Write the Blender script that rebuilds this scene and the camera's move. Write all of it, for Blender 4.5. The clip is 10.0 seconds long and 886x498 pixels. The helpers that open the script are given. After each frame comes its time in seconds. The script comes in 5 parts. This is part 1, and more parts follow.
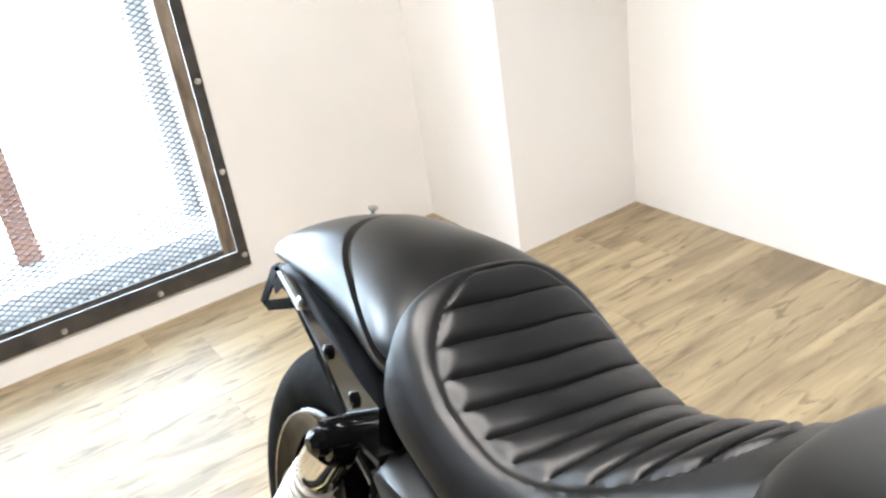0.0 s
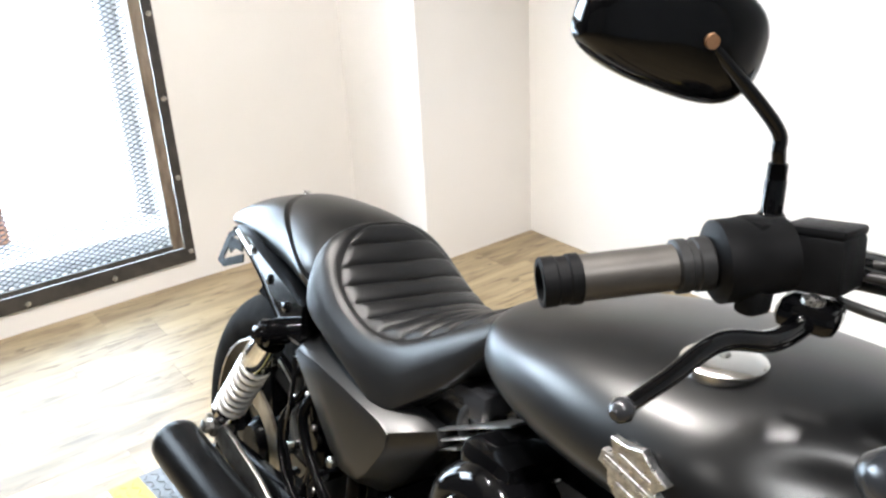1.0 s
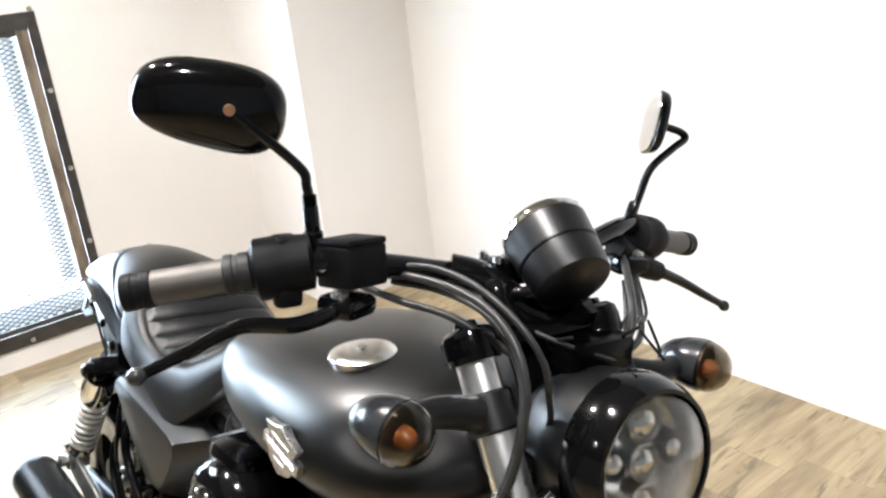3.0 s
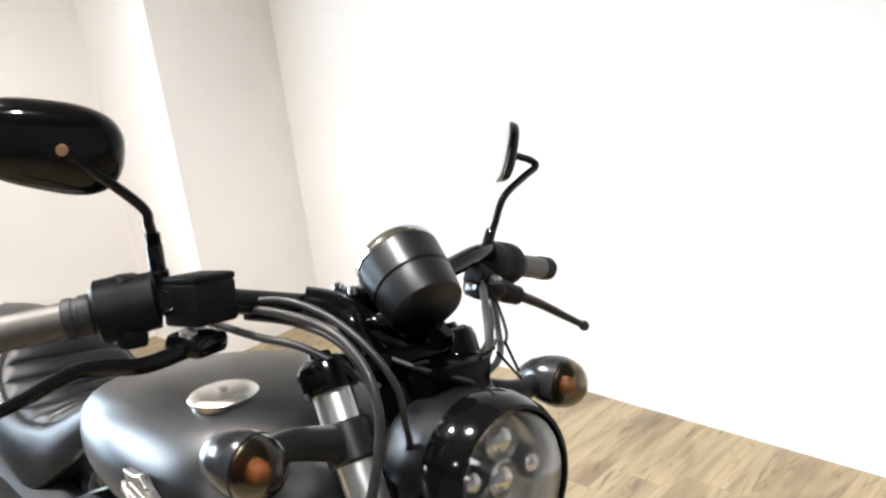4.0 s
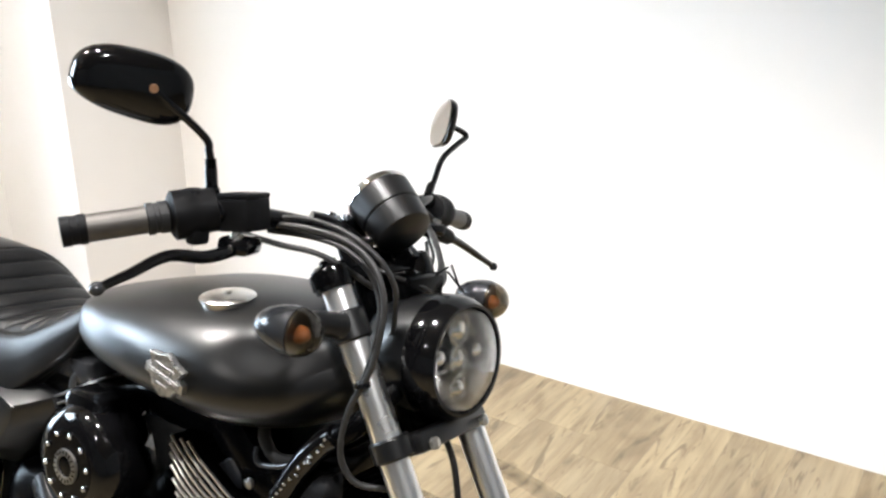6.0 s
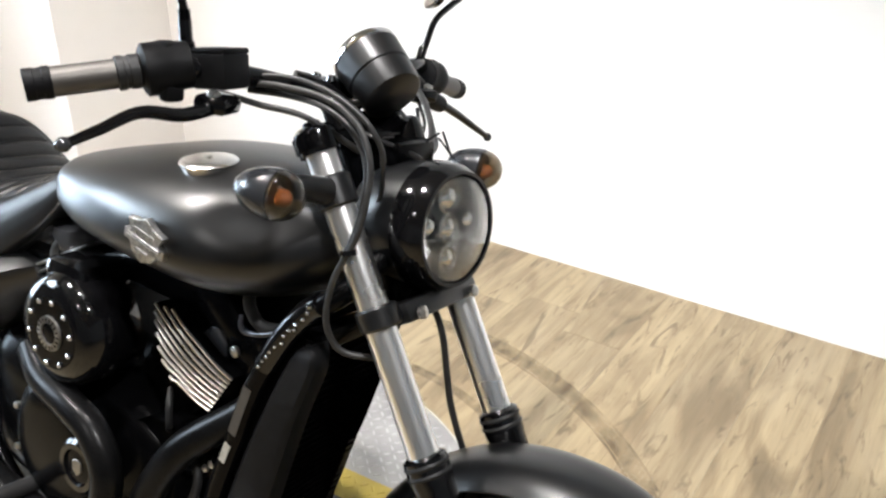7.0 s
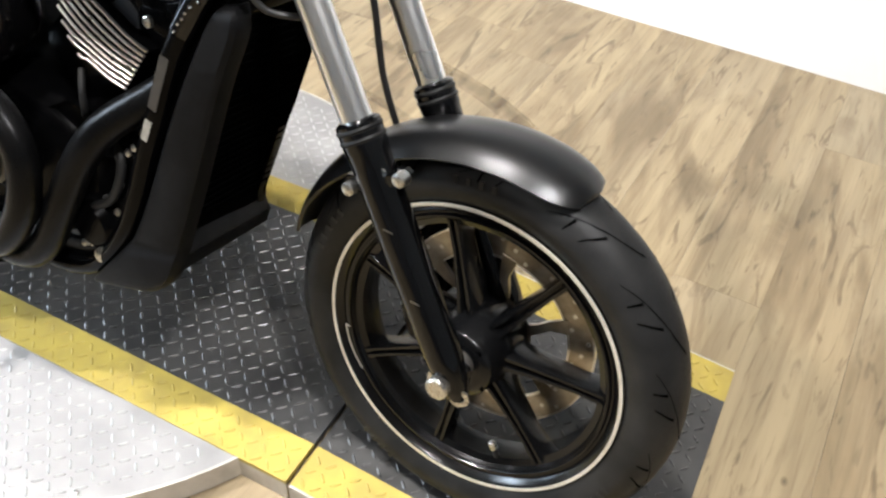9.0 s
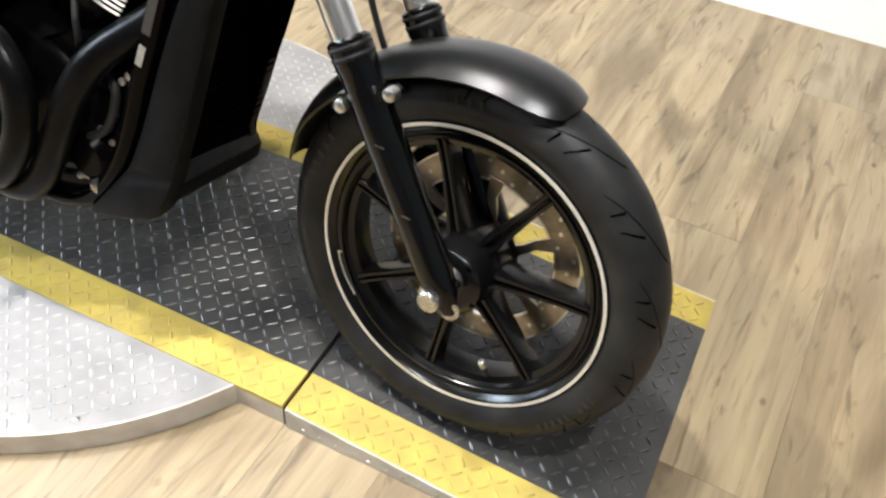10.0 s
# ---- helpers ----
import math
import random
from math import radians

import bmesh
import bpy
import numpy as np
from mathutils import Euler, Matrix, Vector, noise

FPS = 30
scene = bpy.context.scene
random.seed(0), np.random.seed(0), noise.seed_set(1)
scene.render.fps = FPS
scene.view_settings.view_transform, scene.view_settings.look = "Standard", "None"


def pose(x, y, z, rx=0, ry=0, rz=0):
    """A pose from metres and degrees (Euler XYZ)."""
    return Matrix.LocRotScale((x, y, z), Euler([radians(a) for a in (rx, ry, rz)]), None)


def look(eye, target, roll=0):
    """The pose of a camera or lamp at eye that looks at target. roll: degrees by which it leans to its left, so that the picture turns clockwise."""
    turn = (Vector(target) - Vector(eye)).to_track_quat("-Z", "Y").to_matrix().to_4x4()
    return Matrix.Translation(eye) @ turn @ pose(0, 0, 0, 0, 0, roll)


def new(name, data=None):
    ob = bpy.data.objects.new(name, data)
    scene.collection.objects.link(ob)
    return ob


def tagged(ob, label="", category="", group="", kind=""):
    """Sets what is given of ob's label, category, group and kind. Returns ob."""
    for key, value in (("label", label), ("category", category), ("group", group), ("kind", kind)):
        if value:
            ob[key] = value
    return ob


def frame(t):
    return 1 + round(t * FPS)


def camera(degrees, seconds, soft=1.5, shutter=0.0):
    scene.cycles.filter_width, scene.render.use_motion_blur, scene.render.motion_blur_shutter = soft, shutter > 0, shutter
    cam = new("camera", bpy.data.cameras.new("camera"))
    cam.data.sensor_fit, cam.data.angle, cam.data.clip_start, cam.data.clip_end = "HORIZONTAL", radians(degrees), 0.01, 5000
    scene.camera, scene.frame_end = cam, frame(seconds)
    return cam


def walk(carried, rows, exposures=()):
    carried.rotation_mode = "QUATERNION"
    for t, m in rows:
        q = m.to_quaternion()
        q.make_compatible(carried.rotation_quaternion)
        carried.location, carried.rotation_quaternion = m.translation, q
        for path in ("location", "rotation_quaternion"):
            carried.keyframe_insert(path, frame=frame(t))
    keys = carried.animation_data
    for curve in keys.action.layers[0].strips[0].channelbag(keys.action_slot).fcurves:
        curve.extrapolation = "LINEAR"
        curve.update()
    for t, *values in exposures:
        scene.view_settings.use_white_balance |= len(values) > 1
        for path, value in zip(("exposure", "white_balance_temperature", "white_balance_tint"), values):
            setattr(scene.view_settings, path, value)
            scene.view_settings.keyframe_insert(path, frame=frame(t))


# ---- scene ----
cam = camera(54.5, 10.0, soft=2.5)
PATH = [
    (0, (0.989, 0.633, 1.243), (-0.562, 1.548, 0.375), -9.0),
    (0.3, (1.136, 0.549, 1.273), (-0.42, 1.536, 0.495), -6.1),
    (0.5, (1.245, 0.487, 1.289), (-0.273, 1.511, 0.483), -3.7),
    (1, (1.424, 0.402, 1.335), (-0.065, 1.479, 0.545), -3.1),
    (1.5, (1.617, 0.426, 1.364), (0.042, 1.411, 0.622), -3.6),
    (2, (1.739, 0.482, 1.364), (0.125, 1.418, 0.642), -5.4),
    (2.5, (1.776, 0.515, 1.364), (0.197, 1.522, 0.664), -6.2),
    (3, (1.79, 0.549, 1.359), (0.291, 1.68, 0.669), -6.4),
    (3.2, (1.793, 0.561, 1.356), (0.341, 1.734, 0.636), -6.5),
    (4.3, (1.84, 0.574, 1.339), (0.516, 1.948, 0.739), -6.6),
    (4.5, (1.844, 0.59, 1.364), (0.525, 1.954, 0.731), -5.5),
    (5, (1.868, 0.514, 1.378), (0.562, 1.903, 0.776), -3.5),
    (5.2, (1.854, 0.439, 1.368), (0.587, 1.888, 0.822), -2.5),
    (5.5, (1.883, 0.302, 1.386), (0.691, 1.798, 0.801), -2.7),
    (5.7, (1.886, 0.238, 1.389), (0.779, 1.788, 0.779), -1.8),
    (6.8, (1.89, 0.263, 1.351), (0.895, 1.769, 0.49), 0.4),
    (7, (1.876, 0.272, 1.346), (0.9, 1.759, 0.432), 0.7),
    (7.5, (1.876, 0.276, 1.316), (0.976, 1.723, 0.27), 1.6),
    (8, (1.876, 0.276, 1.283), (1.053, 1.686, 0.128), 2.5),
    (8.4, (1.882, 0.279, 1.264), (1.127, 1.641, 0.01), 2.9),
    (8.5, (1.88, 0.276, 1.255), (1.146, 1.629, -0.021), 3.3),
    (8.8, (1.883, 0.262, 1.234), (1.181, 1.59, -0.087), 3.8),
    (9, (1.891, 0.249, 1.224), (1.222, 1.554, -0.136), 3.6),
    (9.5, (1.915, 0.203, 1.193), (1.324, 1.506, -0.204), 4.6),
    (10, (1.926, 0.177, 1.193), (1.306, 1.468, -0.203), 3.9),
]
walk(cam, [(t, look(eye, target, roll)) for t, eye, target, roll in PATH])

# ---- world and lights ----
world = bpy.data.worlds.new("showroom_world")
scene.world = world
world.use_nodes = True
wn = world.node_tree.nodes
sky = wn.new("ShaderNodeTexSky")
sky.sky_type, sky.sun_disc = "NISHITA", False
sky.sun_elevation, sky.sun_rotation = radians(38), radians(250)
wn["Background"].inputs[1].default_value = 0.12
world.node_tree.links.new(sky.outputs[0], wn["Background"].inputs[0])


def area_lamp(name, m, sx, sy, watts, colour):
    data = bpy.data.lights.new(name, "AREA")
    data.shape, data.size, data.size_y, data.energy, data.color = "RECTANGLE", sx, sy, watts, colour
    ob = new(name, data)
    ob.matrix_world = m
    return ob


WARM, COOL = (1.0, 0.965, 0.955), (0.74, 0.87, 1.0)
area_lamp("window_daylight", look((-1.62, 0.77, 0.67), (3.0, 0.77, 0.3)), 1.12, 1.06, 46, (0.66, 0.82, 1.0))
# cool fill in an assumed, unseen opening, for bluish sheen on tail and tank
area_lamp("assumed_window_fill", look((-1.60, -0.265, 1.935), (3.0, -0.265, 0.9)), 1.12, 0.98, 90, COOL)
for lx, ly, watts, tint, cone in ((-0.1, 0.6, 338, (1.0, 0.95, 0.91), 132), (1.0, 0.75, 240, WARM, 114), (2.4, 0.4, 270, (0.98, 0.975, 0.985), 114), (1.0, -1.4, 165, WARM, 114)):
    spot = bpy.data.lights.new("ceiling_spot", "SPOT")
    spot.energy, spot.color, spot.spot_size, spot.spot_blend, spot.shadow_soft_size = watts, tint, radians(cone), 0.6, 0.05
    new("ceiling_spot", spot).location = (lx, ly, 2.78)


# ---- materials ----
def tree(name):
    m = bpy.data.materials.new(name)
    m.use_nodes = True
    return m, m.node_tree.nodes, m.node_tree.links, m.node_tree.nodes["Principled BSDF"]


def mixed(nodes, links, a, b, factor):
    n = nodes.new("ShaderNodeMix")
    n.data_type = "RGBA"
    n.inputs[6].default_value, n.inputs[7].default_value = (*a, 1), (*b, 1)
    links.new(factor, n.inputs[0])
    return n.outputs[2]


def ramped(nodes, links, value, lo, hi, a=0.0, b=1.0):
    n = nodes.new("ShaderNodeMapRange")
    n.inputs[1].default_value, n.inputs[2].default_value, n.inputs[3].default_value, n.inputs[4].default_value = lo, hi, a, b
    links.new(value, n.inputs[0])
    return n.outputs[0]


def grain(nodes, links, scale, detail=4.0, stretch=(1, 1, 1)):
    co, mp, tx = nodes.new("ShaderNodeTexCoord"), nodes.new("ShaderNodeMapping"), nodes.new("ShaderNodeTexNoise")
    mp.inputs[3].default_value = stretch
    tx.inputs["Scale"].default_value, tx.inputs["Detail"].default_value = scale, detail
    links.new(co.outputs["Object"], mp.inputs[0])
    links.new(mp.outputs[0], tx.inputs[0])
    return tx.outputs[0]


def bumped(nodes, links, bsdf, height, strength, distance=0.002):
    b = nodes.new("ShaderNodeBump")
    b.inputs["Strength"].default_value, b.inputs["Distance"].default_value = strength, distance
    links.new(height, b.inputs["Height"])
    links.new(b.outputs[0], bsdf.inputs["Normal"])


def surface(name, a, b, rough=(0.4, 0.5), metal=0.0, scale=30.0, fine=200.0, bump=0.0, coat=0.0, stretch=(1, 1, 1), spec=0.5):
    """Two colours mixed by a coarse grain, roughness by a finer one, and a slight relief."""
    m, nodes, links, p = tree(name)
    g, f = grain(nodes, links, scale, 5, stretch), grain(nodes, links, fine, 3, stretch)
    links.new(mixed(nodes, links, a, b, ramped(nodes, links, g, 0.35, 0.65)), p.inputs["Base Color"])
    links.new(ramped(nodes, links, f, 0.3, 0.7, *rough), p.inputs["Roughness"])
    p.inputs["Metallic"].default_value, p.inputs["Coat Weight"].default_value = metal, coat
    p.inputs["Coat Roughness"].default_value, p.inputs["Specular IOR Level"].default_value = 0.08, spec
    if bump:
        bumped(nodes, links, p, f, bump)
    return m


MATTE = surface("satin_black_paint", (0.0016, 0.0017, 0.002), (0.0028, 0.0029, 0.0032), (0.31, 0.37), scale=6, fine=900, bump=0.02, spec=0.5)
PIPE = surface("black_ceramic_coating", (0.0022, 0.0022, 0.0023), (0.004, 0.004, 0.0042), (0.26, 0.33), scale=14, fine=500, bump=0.03, spec=0.1)
GLOSS = surface("gloss_black_paint", (0.0014, 0.0014, 0.0016), (0.0024, 0.0024, 0.0027), (0.06, 0.12), scale=12, fine=300, spec=0.36)
RIMBLACK = surface("satin_black_wheel", (0.0022, 0.0022, 0.0024), (0.004, 0.004, 0.0042), (0.17, 0.25), scale=14, fine=500, bump=0.02, spec=0.34)
WORNPLATE = surface("worn_lozenge_tops", (0.03, 0.029, 0.028), (0.095, 0.093, 0.09), (0.24, 0.4), 0.1, scale=60, fine=200)
BRIGHTPLATE = surface("polished_lozenge_tops", (0.32, 0.318, 0.318), (0.41, 0.405, 0.4), (0.28, 0.42), 0.2, scale=40, fine=200)
CASE = surface("black_engine_enamel", (0.0008, 0.0008, 0.0009), (0.0016, 0.0016, 0.0018), (0.16, 0.26), scale=40, fine=400, spec=0.07)
DULLMETAL = surface("dull_grey_metal", (0.2, 0.19, 0.175), (0.3, 0.29, 0.27), (0.3, 0.42), 1.0, scale=60, fine=200)
PLASTIC = surface("black_grained_plastic", (0.004, 0.004, 0.0042), (0.006, 0.006, 0.0064), (0.40, 0.52), scale=50, fine=1500, bump=0.15, spec=0.065)
LEATHER = surface("black_seat_vinyl", (0.004, 0.004, 0.0042), (0.0062, 0.0062, 0.0065), (0.32, 0.42), scale=25, fine=700, bump=0.2, spec=0.33)
RUBBER = surface("tyre_rubber", (0.011, 0.011, 0.0112), (0.02, 0.0198, 0.0195), (0.4, 0.52), scale=18, fine=300, bump=0.1, spec=0.16)
DULLBLACK = surface("dusty_dark_rubber", (0.006, 0.006, 0.006), (0.012, 0.0118, 0.0115), (0.75, 0.9), scale=30, fine=300, bump=0.1, spec=0.05)
# near-black without sheen: the shade inside grooves and holes, put into colour
GROOVESHADE = surface("painted_groove_shade", (0.0012, 0.0012, 0.0012), (0.002, 0.002, 0.002), (0.8, 0.9), scale=18, spec=0.0)
CHROME = surface("chrome", (0.75, 0.75, 0.76), (0.82, 0.82, 0.82), (0.04, 0.1), 1.0, scale=20, fine=300)
STANCHION = surface("hard_chrome_tube", (0.84, 0.84, 0.84), (0.88, 0.88, 0.875), (0.27, 0.3), 1.0, scale=4, fine=12)
CABLE = surface("grey_black_cable_sheath", (0.012, 0.012, 0.0122), (0.022, 0.0215, 0.021), (0.38, 0.5), scale=80, fine=500, bump=0.1, spec=0.4)
STEEL = surface("zinc_plated_steel", (0.45, 0.44, 0.41), (0.62, 0.61, 0.58), (0.22, 0.36), 1.0, scale=60, fine=500)
BRUSHED = surface("machined_aluminium", (0.7, 0.69, 0.67), (0.74, 0.73, 0.71), (0.27, 0.31), 1.0, scale=6, fine=30)
SPRING = surface("bright_zinc_spring", (0.72, 0.71, 0.69), (0.8, 0.79, 0.77), (0.3, 0.4), 0.7, scale=20, fine=60)
SIGNAL = surface("gunmetal_signal_shell", (0.022, 0.023, 0.025), (0.03, 0.031, 0.034), (0.16, 0.24), 0.3, scale=20, fine=400)
SIGNALBOWL = surface("tarnished_signal_reflector", (0.06, 0.052, 0.04), (0.08, 0.07, 0.052), (0.3, 0.38), 0.9, scale=4, fine=8)
LAMPBOWL = surface("headlight_reflector", (0.5, 0.5, 0.5), (0.54, 0.54, 0.535), (0.2, 0.26), 1.0, scale=4, fine=20)
DISCSTEEL = surface("brake_disc_steel", (0.24, 0.21, 0.165), (0.46, 0.42, 0.36), (0.28, 0.42), 1.0, scale=30, fine=900)
SIDEWALL = surface("raised_sidewall_rubber", (0.012, 0.012, 0.012), (0.02, 0.0195, 0.019), (0.4, 0.5), scale=60, spec=0.3)
RIMLINE = surface("silver_rim_stripe", (0.66, 0.64, 0.58), (0.76, 0.74, 0.69), (0.28, 0.36), 0.55, scale=40)
GRIPGREY = surface("grey_grip_sleeve", (0.05, 0.045, 0.04), (0.066, 0.06, 0.052), (0.42, 0.5), 0.5, scale=30, fine=600, bump=0.05)
RADFACE = surface("radiator_core", (0.0008, 0.0008, 0.0008), (0.0014, 0.0014, 0.0014), (0.7, 0.8), scale=200, spec=0.0)
AMBER = surface("amber_reflector", (0.24, 0.075, 0.02), (0.32, 0.11, 0.03), (0.25, 0.4), scale=60)
COPPER = surface("coppery_insert", (0.26, 0.14, 0.075), (0.32, 0.18, 0.1), (0.4, 0.55), 0.6, scale=60)
POLISHED = surface("polished_chrome_cap", (0.74, 0.72, 0.69), (0.8, 0.78, 0.75), (0.2, 0.27), 1.0, scale=20, fine=200)
BADGE = surface("silver_badge", (0.3, 0.3, 0.3), (0.55, 0.55, 0.54), (0.25, 0.4), 1.0, scale=120, fine=200, bump=0.3)
LABEL = surface("pale_sticker", (0.2, 0.185, 0.16), (0.3, 0.28, 0.24), (0.4, 0.5), scale=90)
MIRROR = surface("mirror_glass", (0.8, 0.8, 0.8), (0.82, 0.82, 0.82), (0.01, 0.02), 1.0)
YELLOW = surface("worn_yellow_paint", (0.47, 0.365, 0.085), (0.37, 0.285, 0.08), (0.42, 0.58), scale=16, fine=160, bump=0.1, spec=0.16)
BLACKPLATE = surface("black_painted_tread_plate", (0.022, 0.0215, 0.021), (0.062, 0.061, 0.059), (0.28, 0.5), scale=7, fine=70, bump=0.1)
GREYPLATE = surface("pale_worn_tread_plate", (0.23, 0.226, 0.226), (0.31, 0.305, 0.3), (0.34, 0.48), 0.15, scale=10, fine=120, bump=0.08)
EDGEMETAL = surface("mill_finish_edge", (0.40, 0.375, 0.335), (0.56, 0.535, 0.49), (0.36, 0.5), 0.25, scale=18, fine=200)
WALLPAINT = surface("white_wall_paint", (0.765, 0.75, 0.73), (0.83, 0.815, 0.8), (0.55, 0.7), scale=1.2, fine=120, bump=0.06)
# dark brown chosen to dim and warm the light bounced off the ceiling
CEILDIM = surface("ceiling_dim_brown", (0.2, 0.175, 0.14), (0.24, 0.21, 0.165), (0.7, 0.8), scale=2, fine=80, bump=0.05)
DARKSTEEL = surface("dark_raw_steel", (0.055, 0.053, 0.052), (0.09, 0.085, 0.08), (0.35, 0.55), 0.6, scale=14, fine=150, bump=0.1)
MESHSTEEL = surface("mesh_steel", (0.02, 0.02, 0.0205), (0.04, 0.04, 0.04), (0.45, 0.6), 0.2, scale=30)
RUSTY = surface("brown_tinted_steel", (0.13, 0.10, 0.075), (0.29, 0.24, 0.18), (0.4, 0.6), 0.2, scale=9, fine=60, stretch=(4, 4, 1))
BRICK = surface("orange_painted_post", (0.42, 0.17, 0.09), (0.5, 0.22, 0.12), (0.6, 0.7), scale=12)
SILLCEM = surface("pale_cement_sill", (0.7, 0.7, 0.7), (0.8, 0.8, 0.8), (0.7, 0.8), scale=14, fine=90, bump=0.2)


def glass(name, tint, rough=0.02):
    m, nodes, links, p = tree(name)
    p.inputs["Base Color"].default_value = (*tint, 1)
    p.inputs["Transmission Weight"].default_value, p.inputs["Roughness"].default_value = 1.0, rough
    return m


LENS, SMOKE = glass("clear_lens", (0.97, 0.97, 0.95)), glass("smoked_lens", (0.34, 0.30, 0.24))


def emitter(name, colour, strength):
    m, nodes, links, p = tree(name)
    p.inputs["Base Color"].default_value = (*colour, 1)
    p.inputs["Emission Color"].default_value, p.inputs["Emission Strength"].default_value = (*colour, 1), strength
    return m


DAY = emitter("overcast_day", (0.70, 0.85, 1.0), 15.0)
LAMPGLOW = emitter("lamp_diffuser", (1.0, 0.9, 0.76), 30.0)
GREYWALL = surface("grey_wall_paint", (0.40, 0.40, 0.402), (0.46, 0.46, 0.46), (0.55, 0.7), scale=1.5, fine=100, bump=0.05)
# for lamp cans, and the unseen wall that is darkened for dim reflections
CHARCOAL = surface("charcoal_unseen_parts", (0.05, 0.05, 0.052), (0.07, 0.07, 0.072), (0.5, 0.65), scale=2, fine=90, bump=0.05)


def plank_wood():
    """Washed oak-look boards: tone per board, long grain, knots and grey cloudy stains."""
    m, nodes, links, p = tree("washed_oak_vinyl")
    info = nodes.new("ShaderNodeObjectInfo")
    co, mp = nodes.new("ShaderNodeTexCoord"), nodes.new("ShaderNodeMapping")
    shift = nodes.new("ShaderNodeVectorMath")
    shift.operation = "MULTIPLY"
    links.new(info.outputs["Random"], shift.inputs[0])
    shift.inputs[1].default_value = (31.0, 47.0, 13.0)
    add = nodes.new("ShaderNodeVectorMath")
    links.new(co.outputs["Object"], add.inputs[0])
    links.new(shift.outputs[0], add.inputs[1])
    mp.inputs[3].default_value = (1, 0.055, 1)
    links.new(add.outputs[0], mp.inputs[0])

    def noise_of(scale, detail, vec, distort=0.0):
        n = nodes.new("ShaderNodeTexNoise")
        n.inputs["Scale"].default_value, n.inputs["Detail"].default_value, n.inputs["Distortion"].default_value = scale, detail, distort
        links.new(vec, n.inputs[0])
        return n.outputs[0]

    def stretched(sx, sy):
        n = nodes.new("ShaderNodeMapping")
        n.inputs[3].default_value = (sx, sy, 1)
        links.new(add.outputs[0], n.inputs[0])
        return n.outputs[0]

    def over(under, colour, factor):
        n = nodes.new("ShaderNodeMix")
        n.data_type = "RGBA"
        links.new(under, n.inputs[6])
        n.inputs[7].default_value = (*colour, 1)
        links.new(factor, n.inputs[0])
        return n.outputs[2]

    streak, fibre = noise_of(34, 8, mp.outputs[0], 0.6), noise_of(170, 6, mp.outputs[0], 0.4)
    col = mixed(nodes, links, (0.35, 0.274, 0.163), (0.238, 0.181, 0.106), ramped(nodes, links, streak, 0.36, 0.66))
    # pale limewashed patches, brown clouds, dark dashes along the grain, knots
    col = over(col, (0.345, 0.283, 0.19), ramped(nodes, links, noise_of(3.2, 6, stretched(1, 0.3), 0.5), 0.5, 0.7, 0.0, 0.55))
    col = over(col, (0.125, 0.088, 0.048), ramped(nodes, links, noise_of(5.5, 10, stretched(1, 0.24), 1.6), 0.49, 0.65, 0.0, 0.7))
    col = over(col, (0.095, 0.066, 0.037), ramped(nodes, links, noise_of(24, 9, stretched(1, 0.2), 1.8), 0.57, 0.68, 0.0, 0.7))
    col = over(col, (0.15, 0.105, 0.058), ramped(nodes, links, fibre, 0.54, 0.74, 0.0, 0.38))
    vor = nodes.new("ShaderNodeTexVoronoi")
    vor.inputs["Scale"].default_value = 5.0
    links.new(stretched(1.5, 0.9), vor.inputs[0])
    tone = nodes.new("ShaderNodeHueSaturation")
    links.new(col, tone.inputs["Color"])
    links.new(ramped(nodes, links, info.outputs["Random"], 0, 1, 0.93, 1.07), tone.inputs["Value"])
    links.new(over(tone.outputs[0], (0.06, 0.04, 0.022), ramped(nodes, links, vor.outputs[0], 0.015, 0.06, 0.85, 0.0)), p.inputs["Base Color"])
    links.new(ramped(nodes, links, fibre, 0.3, 0.7, 0.38, 0.52), p.inputs["Roughness"])
    bumped(nodes, links, p, fibre, 0.12, 0.001)
    return m


OAK = plank_wood()


def scuff():
    """Rubbed-in tyre dirt: broken brown film that lets the boards show through."""
    m, nodes, links, p = tree("tyre_scuff")
    p.inputs["Base Color"].default_value, p.inputs["Roughness"].default_value = (0.06, 0.04, 0.022, 1), 0.6
    links.new(ramped(nodes, links, grain(nodes, links, 16, 6), 0.3, 0.7, 0.05, 0.6), p.inputs["Alpha"])
    return m


SCUFF = scuff()
UNDERFLOOR = surface("floor_joint", (0.14, 0.105, 0.065), (0.18, 0.135, 0.085), (0.6, 0.7), scale=8)


# ---- mesh helpers ----
def part(name, bm, material, parent=None, label="", smooth=True):
    """Links a bmesh as one mesh object, under a thing or a part where one is given."""
    bmesh.ops.recalc_face_normals(bm, faces=bm.faces)
    me = bpy.data.meshes.new(name)
    bm.to_mesh(me)
    bm.free()
    me.materials.append(material)
    if smooth:
        me.polygons.foreach_set("use_smooth", [True] * len(me.polygons))
        me.set_sharp_from_angle(angle=radians(38))
    ob = new(name, me)
    ob.parent = parent
    if label:
        ob["label"] = label
    return ob


def empty(name, m, label, category, group=""):
    ob = new(name)
    ob.matrix_world = m
    return tagged(ob, label, category, group)


V = Vector


